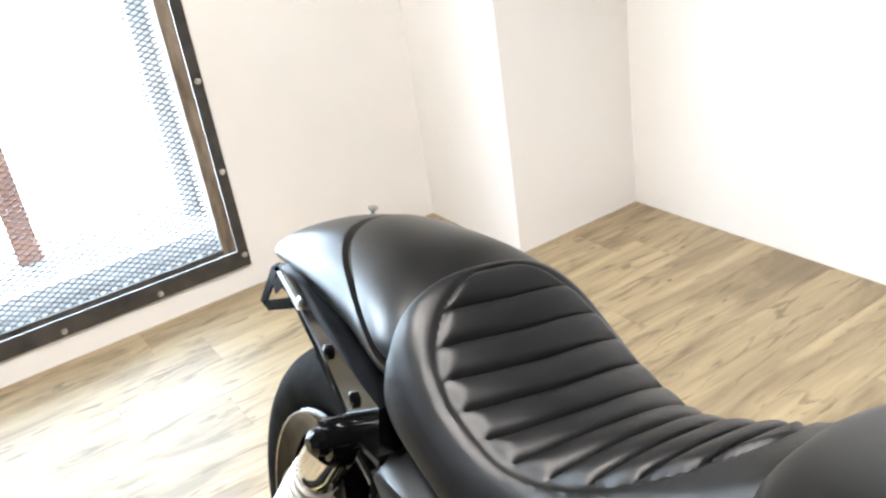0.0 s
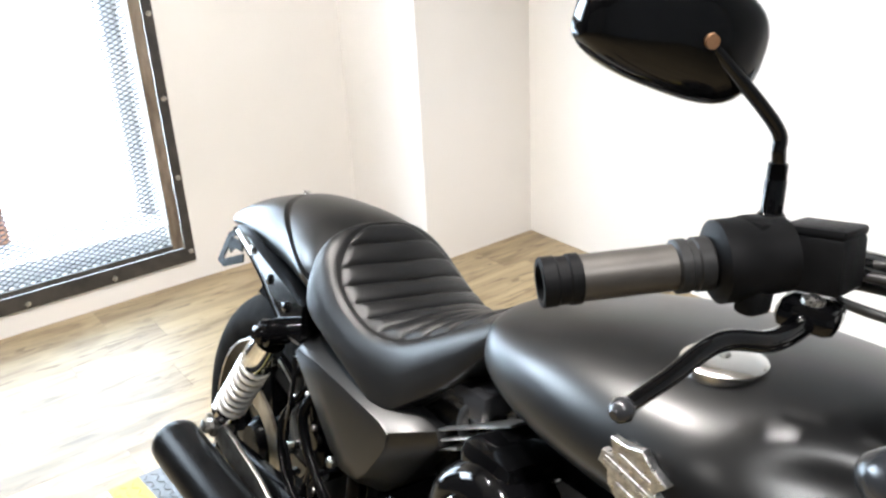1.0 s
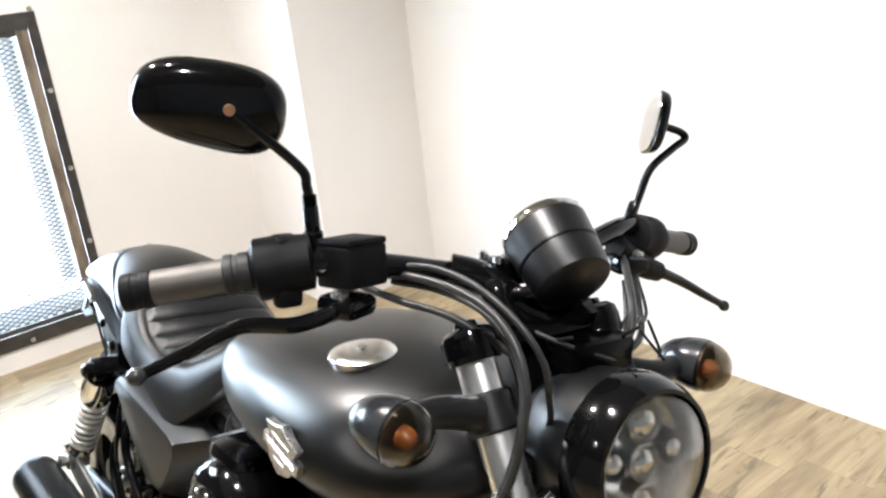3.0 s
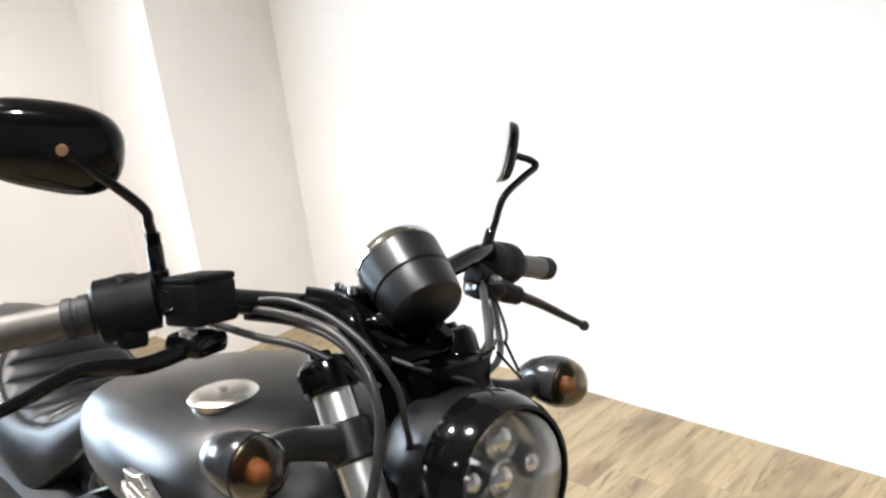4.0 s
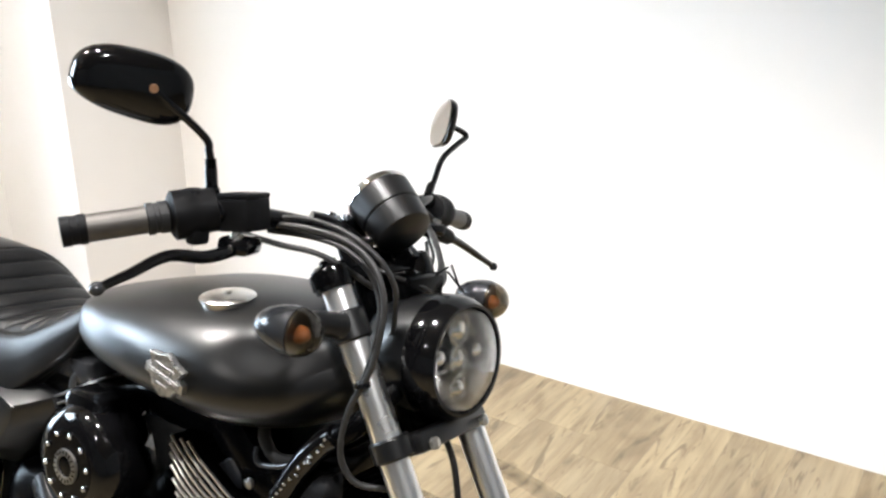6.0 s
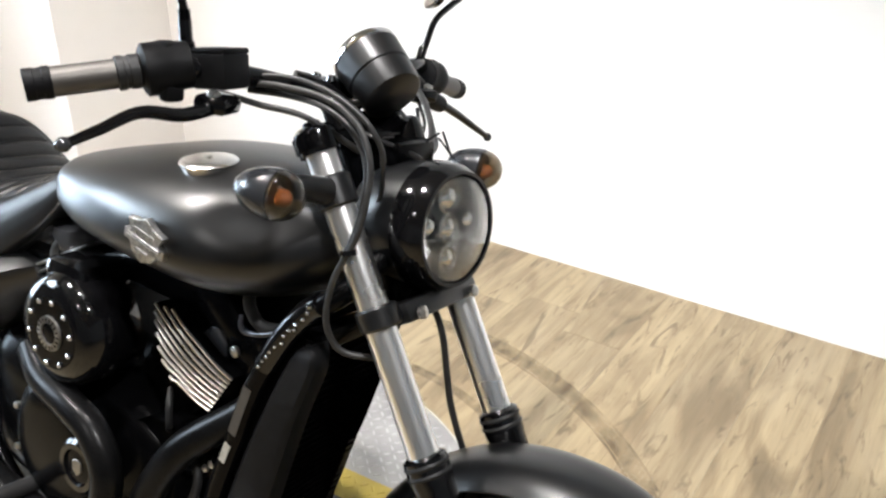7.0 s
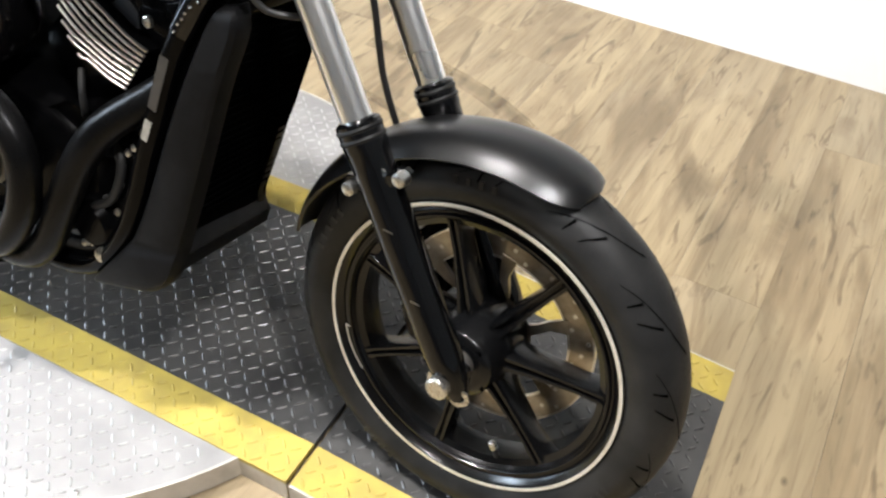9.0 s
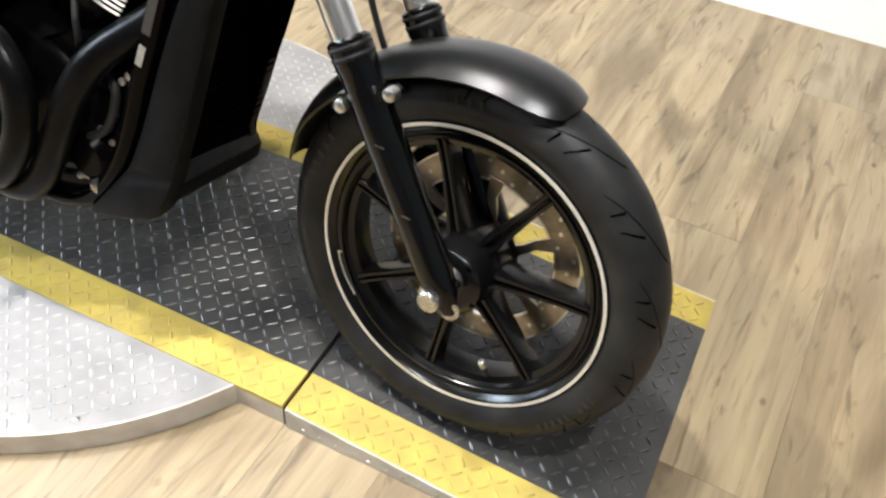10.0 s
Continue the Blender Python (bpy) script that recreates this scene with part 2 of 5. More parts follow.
def box(c, s, bevel=0.0, m=None, bm=None):
    bm = bm or bmesh.new()
    r = bmesh.ops.create_cube(bm, size=1.0)
    vs = r["verts"]
    bmesh.ops.scale(bm, vec=s, verts=vs)
    if bevel:
        es = list({e for v in vs for e in v.link_edges})
        r = bmesh.ops.bevel(bm, geom=es, offset=bevel, segments=2, affect="EDGES", profile=0.5)
        vs = list({v for f in r["faces"] for v in f.verts} | {v for v in vs if v.is_valid})
        seen, todo = set(vs), list(vs)
        while todo:
            for e in todo.pop().link_edges:
                for w in e.verts:
                    if w not in seen:
                        seen.add(w)
                        todo.append(w)
        vs = list(seen)
    if m is not None:
        bmesh.ops.transform(bm, matrix=m, verts=vs)
    bmesh.ops.translate(bm, vec=c, verts=vs)
    return bm


def loft(rings, bm=None, caps=True, closed=True):
    """A skin over rings of equally many points."""
    bm = bm or bmesh.new()
    vs = [[bm.verts.new(p) for p in ring] for ring in rings]
    n = len(vs[0])
    for a, b in zip(vs, vs[1:]):
        for i in range(n if closed else n - 1):
            j = (i + 1) % n
            bm.faces.new((a[i], a[j], b[j], b[i]))
    if caps and closed:
        bm.faces.new(vs[0][::-1])
        bm.faces.new(vs[-1])
    return bm


def frame_of(d):
    d = d.normalized()
    up = V((0, 0, 1)) if abs(d.z) < 0.95 else V((1, 0, 0))
    a = d.cross(up).normalized()
    return a, a.cross(d).normalized()


def spline(points, n=8):
    """Points along a smooth curve through the given points (Catmull-Rom)."""
    pts = [V(p) for p in points]
    if len(pts) < 3:
        return pts
    ext = [2 * pts[0] - pts[1], *pts, 2 * pts[-1] - pts[-2]]
    out = []
    for i in range(1, len(ext) - 2):
        a, b, c, d = ext[i - 1:i + 3]
        for k in range(n):
            t = k / n
            out.append(0.5 * (2 * b + (c - a) * t + (2 * a - 5 * b + 4 * c - d) * t * t + (3 * b - a - 3 * c + d) * t ** 3))
    return out + [pts[-1]]


def tube(points, radius, seg=12, bm=None, n=8):
    """A round bar along a smooth curve; radius one number, or one for each end."""
    pts = spline(points, n)
    rings = []
    a, b = frame_of(pts[1] - pts[0])
    for i, p in enumerate(pts):
        d = (pts[min(i + 1, len(pts) - 1)] - pts[max(i - 1, 0)]).normalized()
        a = (a - d * a.dot(d)).normalized()
        b = d.cross(a)
        r = radius if not isinstance(radius, tuple) else radius[0] + (radius[1] - radius[0]) * i / (len(pts) - 1)
        rings.append([p + r * (math.cos(2 * math.pi * k / seg) * a + math.sin(2 * math.pi * k / seg) * b) for k in range(seg)])
    return loft(rings, bm)


def turned(origin, axis, profile, seg=32, bm=None, hollow=False):
    """A turned body: profile rows (along the axis, radius)."""
    o, d = V(origin), V(axis).normalized()
    a, b = frame_of(d)
    rings = [[o + d * h + r * (math.cos(2 * math.pi * k / seg) * a + math.sin(2 * math.pi * k / seg) * b) for k in range(seg)] for h, r in profile]
    if hollow:
        rings.append(rings[0])
        return loft(rings, bm, caps=False)
    return loft(rings, bm)


def prism(outline, lo, hi, bevel=0.0, axis="y", bm=None):
    """An outline of (x, z) points (or (x, y) for axis z) thickened from lo to hi, with softened rims."""
    bm = bm or bmesh.new()
    put = (lambda u, v, h: (u, h, v)) if axis == "y" else (lambda u, v, h: (u, v, h)) if axis == "z" else (lambda u, v, h: (h, u, v))
    c = V((sum(p[0] for p in outline) / len(outline), sum(p[1] for p in outline) / len(outline)))

    def inset(d):
        return [V((p[0], p[1])) + (c - V((p[0], p[1]))).normalized() * d for p in outline]
    rows = [(lo, bevel), (lo + bevel, 0), (hi - bevel, 0), (hi, bevel)] if bevel else [(lo, 0), (hi, 0)]
    return loft([[put(p.x, p.y, h) for p in inset(d)] for h, d in rows], bm)


def sect(x, hw, zt, zb, n=2.4, seg=36, cy=0.0, lean=0.0, shear=0.0, mid=0.5):
    """A rounded section across the bike at x."""
    out = []
    zc = zb + (zt - zb) * mid
    for k in range(seg):
        t = 2 * math.pi * k / seg
        c, s = math.cos(t), math.sin(t)
        y = hw * math.copysign(abs(c) ** (2 / n), c)
        h = (zt - zc) if s > 0 else (zc - zb)
        z = zc + h * math.copysign(abs(s) ** (2 / n), s)
        out.append(V((x + shear * (zt - z), cy + y, z)))
    return out


def eased(rows, n=6):
    """More rows between given rows of numbers, on a smooth curve."""
    out = []
    for i in range(len(rows) - 1):
        p0, p1, p2, p3 = rows[max(i - 1, 0)], rows[i], rows[i + 1], rows[min(i + 2, len(rows) - 1)]
        for k in range(n):
            t = k / n
            out.append([0.5 * (2 * b + (c - a) * t + (2 * a - 5 * b + 4 * c - d) * t * t + (3 * b - a - 3 * c + d) * t ** 3) for a, b, c, d in zip(p0, p1, p2, p3)])
    return out + [list(rows[-1])]


# ---- the room ----
X_WIN, X_PIER, Y_RIGHT, Y_PIER, CEIL = -1.51, -1.0, 2.605, 2.09, 2.9
X_END, Y_BACK, Y_DARK = 5.5, -4.6, 0.18
UP_Y0, UP_Y1, UP_Z0, UP_Z1 = -0.85, 0.32, 1.42, 2.45
WIN_Y0, WIN_Y1, WIN_Z0, WIN_Z1 = 0.15, 1.385, 0.08, 1.25


def structure(name, bm, material, label, smooth=False):
    return tagged(part(name, bm, material, None, "", smooth), label, "", "", "structure")


def slab(x0, x1, y0, y1, z0, z1, bm=None):
    return box(((x0 + x1) / 2, (y0 + y1) / 2, (z0 + z1) / 2), (x1 - x0, y1 - y0, z1 - z0), bm=bm)


floor = structure("floor", slab(X_WIN - 0.3, X_END + 0.2, Y_BACK - 0.2, Y_RIGHT + 0.2, -0.12, -0.003), UNDERFLOOR, "washed oak vinyl plank floor of a showroom")
structure("wall_east", slab(X_PIER, X_END, Y_RIGHT, Y_RIGHT + 0.15, -0.003, CEIL), WALLPAINT, "plain white painted wall with faint scuffs")
structure("wall_pier", slab(X_WIN - 0.3, X_PIER, Y_PIER, Y_RIGHT + 0.15, -0.003, CEIL), WALLPAINT, "white painted boxed-out pier in the corner")
bm = slab(X_WIN - 0.3, X_WIN, WIN_Y1 - 0.03, Y_PIER, -0.003, CEIL)
slab(X_WIN - 0.3, X_WIN, WIN_Y0 + 0.03, WIN_Y1 - 0.03, -0.003, WIN_Z0 + 0.03, bm)
slab(X_WIN - 0.3, X_WIN, Y_DARK, WIN_Y1 - 0.03, WIN_Z1 - 0.03, UP_Z0, bm)
slab(X_WIN - 0.3, X_WIN, Y_DARK, WIN_Y1 - 0.03, UP_Z1, CEIL, bm)
slab(X_WIN - 0.3, X_WIN, UP_Y1, WIN_Y1 - 0.03, UP_Z0, UP_Z1, bm)
structure("wall_north", bm, WALLPAINT, "white painted wall with a low mesh-covered window")
# unseen stretch of wall, made charcoal so the bike's side reflects dark
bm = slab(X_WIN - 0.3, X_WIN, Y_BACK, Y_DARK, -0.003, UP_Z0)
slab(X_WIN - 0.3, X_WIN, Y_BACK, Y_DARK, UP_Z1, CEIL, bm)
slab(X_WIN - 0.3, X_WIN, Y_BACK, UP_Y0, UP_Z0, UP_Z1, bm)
structure("unseen_dark_wall", bm, CHARCOAL, "unseen wall beyond the window, charcoal to keep reflections dark")
structure("wall_south", slab(X_END, X_END + 0.15, Y_BACK, Y_RIGHT + 0.15, -0.003, CEIL), GREYWALL, "plain grey painted wall")
structure("wall_west", slab(X_WIN - 0.3, X_END + 0.15, Y_BACK - 0.15, Y_BACK, -0.003, CEIL), GREYWALL, "plain grey painted wall")
# out of view; its dark tone keeps the wall tops dim and tan
structure("ceiling", slab(X_WIN - 0.3, X_END + 0.15, Y_BACK - 0.15, Y_RIGHT + 0.15, CEIL, CEIL + 0.1), CEILDIM, "plain unseen ceiling, dark brown to dim and warm the bounced light")


# ---- window behind steel mesh ----
def window():
    w = empty("window_1", Matrix.Translation((0, 0, 0)), "low window behind expanded steel mesh in an angle-iron frame", "", "")
    w["kind"] = "structure"
    fs, fb, strip = 0.034, 0.056, 0.042
    f = fs + strip
    y0, y1, z0, z1 = WIN_Y0, WIN_Y1, WIN_Z0, WIN_Z1
    x = X_WIN + 0.0025
    for a, b, c, d in ((y1 - fs, y1, z0, z1), (y0, y0 + fs, z0, z1), (y0 + fs, y1 - fs, z0, z0 + fb), (y0 + fs, y1 - fs, z1 - fb, z1)):
        part("frame_bar", box((x + 0.003, (a + b) / 2, (c + d) / 2), (0.006, b - a, d - c), 0.001), DARKSTEEL, w, "dark flat steel bar", False)
    for a, b, c, d in ((y1 - f, y1 - fs, z0 + fb, z1 - fb), (y0 + fs, y0 + f, z0 + fb, z1 - fb)):
        part("frame_strip", box((x - 0.0085, (a + b) / 2, (c + d) / 2), (0.016, b - a, d - c), 0.002), RUSTY, w, "brown-stained inner strip", False)
    for c, d in ((z0 + fb, z0 + fb + 0.02), (z1 - fb - 0.02, z1 - fb)):
        part("frame_strip", box((x - 0.0085, (y0 + y1) / 2, (c + d) / 2), (0.016, y1 - y0 - 2 * f, d - c), 0.002), DARKSTEEL, w, "", False)
    for i in range(5):
        z = z0 + 0.04 + 0.285 * i
        for y in (y1 - 0.015, y0 + 0.015):
            part("bolt", turned((x + 0.006, y, z), (1, 0, 0), ((0, 0.0095), (0.004, 0.0095), (0.007, 0.005)), 10), STEEL, w)
    for i in range(4):
        for z in (z0 + 0.018, z1 - 0.018):
            part("bolt", turned((x + 0.006, y1 - 0.3 - 0.29 * i, z), (1, 0, 0), ((0, 0.0095), (0.004, 0.0095), (0.007, 0.004)), 10), STEEL, w)
    # expanded metal: rows of flattened diamonds, 36 x 16 mm
    verts, faces = [], []
    dy, dz, r = 0.034, 0.017, 0.0015
    ys, zs = int((y1 - y0 - 2 * f) / dy), int((z1 - z0 - 2 * fb) / dz)

    def strand(p, q):
        d = (q - p).normalized()
        s = V((0, -d.z, d.y)) * r
        t = V((r, 0, 0))
        k = len(verts)
        for e in (p, q):
            verts.extend((e + s + t, e - s + t, e - s - t, e + s - t))
        for i in range(4):
            j = (i + 1) % 4
            faces.append((k + i, k + j, k + 4 + j, k + 4 + i))
    xm = X_WIN - 0.03
    for i in range(ys):
        for j in range(zs):
            cy, cz = y1 - f - dy * (i + 0.5), z0 + fb + dz * (j + 0.5)
            for sy in (-1, 1):
                strand(V((xm, cy, cz - dz / 2)), V((xm, cy + sy * dy / 2, cz)))
                strand(V((xm, cy, cz + dz / 2)), V((xm, cy + sy * dy / 2, cz)))
    me = bpy.data.meshes.new("mesh_screen")
    me.from_pydata([tuple(v) for v in verts], [], faces)
    me.materials.append(MESHSTEEL)
    ob = new("mesh_screen", me)
    ob.parent = w
    tagged(ob, "expanded steel mesh", "", "", "stuff")
    part("window_sill", box((X_WIN - 0.33, (y0 + y1) / 2, 0.17), (0.42, y1 - y0 + 0.4, 0.05), 0.004), SILLCEM, w, "grey cement outer sill", False)
    part("window_jamb", box((X_WIN - 0.36, y1 - 0.035, 0.8), (0.10, 0.09, 1.3), 0.004), SILLCEM, w, "", False)
    part("mullion", box((X_WIN - 0.38, 0.805, 0.8), (0.06, 0.075, 1.3), 0.004), BRICK, w, "orange-brown upright post", False)
    return w


window()


# assumed window out of view, added to give the paint something bright to reflect
def assumed_window():
    w = empty("assumed_window_2", Matrix.Translation((0, 0, 0)), "assumed upper window, out of view, added for bluish reflections", "", "")
    w["kind"] = "structure"
    x = X_WIN - 0.05
    for a, b, c, d in ((UP_Y0, UP_Y0 + 0.04, UP_Z0, UP_Z1), (UP_Y1 - 0.04, UP_Y1, UP_Z0, UP_Z1), (UP_Y0 + 0.04, UP_Y1 - 0.04, UP_Z0, UP_Z0 + 0.04), (UP_Y0 + 0.04, UP_Y1 - 0.04, UP_Z1 - 0.04, UP_Z1)):
        part("window_frame", box((x, (a + b) / 2, (c + d) / 2), (0.05, b - a, d - c), 0.002), DARKSTEEL, w, "", False)
    return w


assumed_window()
bm = bmesh.new()
vs = [bm.verts.new(p) for p in ((-3.6, -4.0, -1.0), (-3.6, 4.6, -1.0), (-3.6, 4.6, 4.0), (-3.6, -4.0, 4.0))]
bm.faces.new(vs)
structure("backdrop", bm, DAY, "bright overcast day outside the window")


def ceiling_light(x, y):
    e = empty("ceiling_light", Matrix.Translation((x, y, CEIL)), "round warm downlight in a dark can", "ceiling light", "ceiling lights")
    part("housing", turned((0, 0, 0), (0, 0, -1), ((0, 0.07), (0.1, 0.07), (0.1, 0.062), (0.04, 0.06), (0.03, 0.02)), 32), CHARCOAL, e)
    part("diffuser", turned((0, 0, -0.06), (0, 0, -1), ((0, 0.058), (0.004, 0.058)), 24), LAMPGLOW, e, "glowing warm diffuser")
    return e


for lx, ly in ((-0.1, 0.6), (1.0, 0.75), (2.4, 0.4), (1.0, -1.4)):
    ceiling_light(lx, ly)


# ---- turntable under the motorcycle ----
TABLE = Matrix.Translation((0.723, 1.068, 0.0)) @ Matrix.Rotation(radians(2.2), 4, "Z")
HALF, BAND, TOP, DISC_R, JOINT, END = 0.305, 0.078, 0.048, 0.620, 0.634, 1.2


def treads(name, parent, material, inside, height, region, label):
    """Raised lozenges of tread plate in a basket of two directions; height(x, y) is the plate's top."""
    verts, faces = [], []
    x0, x1, y0, y1 = region
    step = 0.0225
    ln, wd, up = 0.0103, 0.0027, 0.0019
    for i in range(int((x1 - x0) / step)):
        for j in range(int((y1 - y0) / step)):
            x, y = x0 + (i + 0.5) * step, y0 + (j + 0.5) * step
            if not inside(x, y):
                continue
            a = radians(45 if (i + j) % 2 else -45)
            d, s = V((math.cos(a), math.sin(a), 0)), V((-math.sin(a), math.cos(a), 0))
            c, k = V((x, y, height(x, y))), len(verts)
            for p in (c + d * ln, c + d * ln * 0.4 + s * wd, c - d * ln * 0.4 + s * wd, c - d * ln, c - d * ln * 0.4 - s * wd, c + d * ln * 0.4 - s * wd):
                verts.append(p)
            for p in (c + d * ln * 0.72, c - d * ln * 0.72):
                verts.append(p + V((0, 0, up)))
            faces += [(k, k + 1, k + 6), (k + 1, k + 2, k + 7, k + 6), (k + 2, k + 3, k + 7), (k + 3, k + 4, k + 7), (k + 4, k + 5, k + 6, k + 7), (k + 5, k, k + 6)]
    me = bpy.data.meshes.new(name)
    me.from_pydata([tuple(v) for v in verts], [], faces)
    me.materials.append(material)
    ob = new(name, me)
    ob.parent = parent
    return tagged(ob, label, "", "", "stuff")


def turntable():
    t = empty("turntable", TABLE, "round tread-plate motorcycle turntable with black runway and yellow edges", "turntable")
    n = 96
    ring = [(DISC_R * math.cos(2 * math.pi * k / n), DISC_R * math.sin(2 * math.pi * k / n)) for k in range(n)]
    part("disc", loft([[(x, y, z) for x, y in ring] for z in (0.001, TOP - 0.001)]), GREYPLATE, t, "bare grey tread-plate disc")
    part("disc_edge", turned((0, 0, 0.002), (0, 0, 1), ((0, DISC_R + 0.004), (TOP - 0.001, DISC_R + 0.004), (TOP - 0.001, DISC_R), (0, DISC_R)), 96, hollow=True), EDGEMETAL, t, "metal edge band")
    treads("disc_tread", t, BRIGHTPLATE, lambda x, y: math.hypot(x, y) < DISC_R - 0.02 and abs(y) > HALF + 0.012, lambda x, y: TOP - 0.001, (-0.63, 0.63, -0.63, 0.63), "raised lozenges of the grey plate")
    inner = HALF - BAND
    part("runway", box((0, 0, TOP - 0.002), (2 * JOINT, 2 * inner, 0.008)), BLACKPLATE, t, "black painted tread plate", False)
    for s in (-1, 1):
        part("edge_stripe", box((0, s * (HALF - BAND / 2), TOP - 0.002), (2 * JOINT, BAND, 0.008)), YELLOW, t, "worn yellow painted edge", False)
        part("runway_side", box((0, s * (HALF - 0.0015), TOP / 2 - 0.0025), (2 * JOINT, 0.003, TOP - 0.007)), EDGEMETAL, t, "mill-finish side plate", False)
    z = TOP + 0.002
    treads("runway_tread", t, WORNPLATE, lambda x, y: abs(y) < inner - 0.005, lambda x, y: z, (-JOINT, JOINT, -inner, inner), "raised lozenges of the black plate")
    for s in (-1, 1):
        treads("stripe_tread", t, YELLOW, lambda x, y: inner < abs(y) < HALF, lambda x, y: z, (-JOINT, JOINT, min(s * inner, s * HALF), max(s * inner, s * HALF)), "raised lozenges under yellow paint")
    for a in (-146, -118, -96, -70, -52, 52, 70, 96, 118, 146):
        part("screw", turned((0.6 * math.cos(radians(a)), 0.6 * math.sin(radians(a)), TOP), (0, 0, 1), ((-0.002, 0.006), (0.001, 0.0055), (0.0022, 0.003)), 12), STEEL, t)

    def wedge(y0, y1, s, lift, bm=None):
        a, b = JOINT + 0.008, END
        za, zb = TOP + 0.001 + lift, 0.003 + lift
        pts = [(s * a, 0.001, za), (s * b, 0.001, zb)]
        return loft([[(p[0], y, h) for p, h in ((pts[0], 0.001), (pts[1], 0.001), (pts[1], zb), (pts[0], za))] for y in (y0, y1)], bm)

    def top(x, y):
        return TOP + 0.001 + (0.003 - TOP - 0.001) * (abs(x) - JOINT - 0.008) / (END - JOINT - 0.008) + 0.0012
    for s, name in ((1, "front_ramp"), (-1, "rear_ramp")):
        r = part(name, wedge(-inner, inner, s, 0.001), BLACKPLATE, t, "black tread-plate ramp", False)
        for q in (-1, 1):
            part("edge_stripe", wedge(q * inner, q * HALF, s, 0.001), YELLOW, r, "worn yellow painted edge", False)
            part("ramp_side", wedge(q * HALF, q * (HALF + 0.004), s, 0), EDGEMETAL, r, "mill-finish side plate", False)
            for i in range(9):
                x = s * (JOINT + 0.04 + 0.03 * i)
                part("rivet", turned((x, q * (HALF + 0.0035), 0.32 * top(x, 0)), (0, q, 0), ((0, 0.0035), (0.0015, 0.003), (0.002, 0.0015)), 8), STEEL, r)
            lo, hi = min(s * (JOINT + 0.012), s * (END - 0.01)), max(s * (JOINT + 0.012), s * (END - 0.01))
            treads("stripe_tread", r, YELLOW, lambda x, y: True, top, (lo, hi, min(q * inner, q * HALF), max(q * inner, q * HALF)), "raised lozenges under yellow paint")
        lo, hi = min(s * (JOINT + 0.012), s * (END - 0.01)), max(s * (JOINT + 0.012), s * (END - 0.01))
        treads("ramp_tread", r, WORNPLATE, lambda x, y: True, top, (lo, hi, -inner, inner), "raised lozenges of the black plate")
    return t


turntable()


# ---- the motorcycle; x forward, y to its left, z up its own upright plane, from below the front axle ----
BIKE = Matrix.Translation((1.578, 0.910, 0.0305)) @ Matrix.Rotation(radians(-12.0), 4, "X")
bike = empty("motorcycle", BIKE, "satin black cruiser motorcycle with solo seat, leaning on its stand", "motorcycle")
RAKE = V((-0.515, 0, 0.857))
AX, RX = V((0.002, 0.006, 0.292)), V((-1.515, -0.005, 0.307))
WHEEL = V((0.0028, 0.013, 0.2972))
FORK_Y = {-1: -0.106, 1: 0.066}


def mirrored(p, s):
    return V((p[0], p[1] * s, p[2]))


def tyre(o, r, w, rim):
    """A round-shouldered tyre of outer radius r on a rim radius."""
    h = r - rim
    half = TYRE_HALF
    prof = [(-y * w, rim + h * z) for y, z in half] + [(y * w, rim + h * z) for y, z in half[-2::-1]]
    return turned(o, (0, 1, 0), prof, 108, hollow=True)


TYRE_HALF = [(0.36, -0.004), (0.40, 0.05), (0.455, 0.18), (0.492, 0.32), (0.5, 0.43), (0.484, 0.55), (0.435, 0.69), (0.355, 0.82), (0.25, 0.92), (0.13, 0.98), (0.0, 1.0)]


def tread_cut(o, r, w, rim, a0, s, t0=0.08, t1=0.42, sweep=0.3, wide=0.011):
    """One curved cut across half the tread, its shade painted as a near-black inlay a hair proud of the rubber."""
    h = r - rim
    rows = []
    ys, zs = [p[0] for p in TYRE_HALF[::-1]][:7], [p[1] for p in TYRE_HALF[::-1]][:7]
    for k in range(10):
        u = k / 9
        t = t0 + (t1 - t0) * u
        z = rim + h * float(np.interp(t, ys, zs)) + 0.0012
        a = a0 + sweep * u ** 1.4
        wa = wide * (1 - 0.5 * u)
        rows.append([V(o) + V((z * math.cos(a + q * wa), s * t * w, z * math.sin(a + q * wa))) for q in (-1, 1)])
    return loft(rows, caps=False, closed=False)


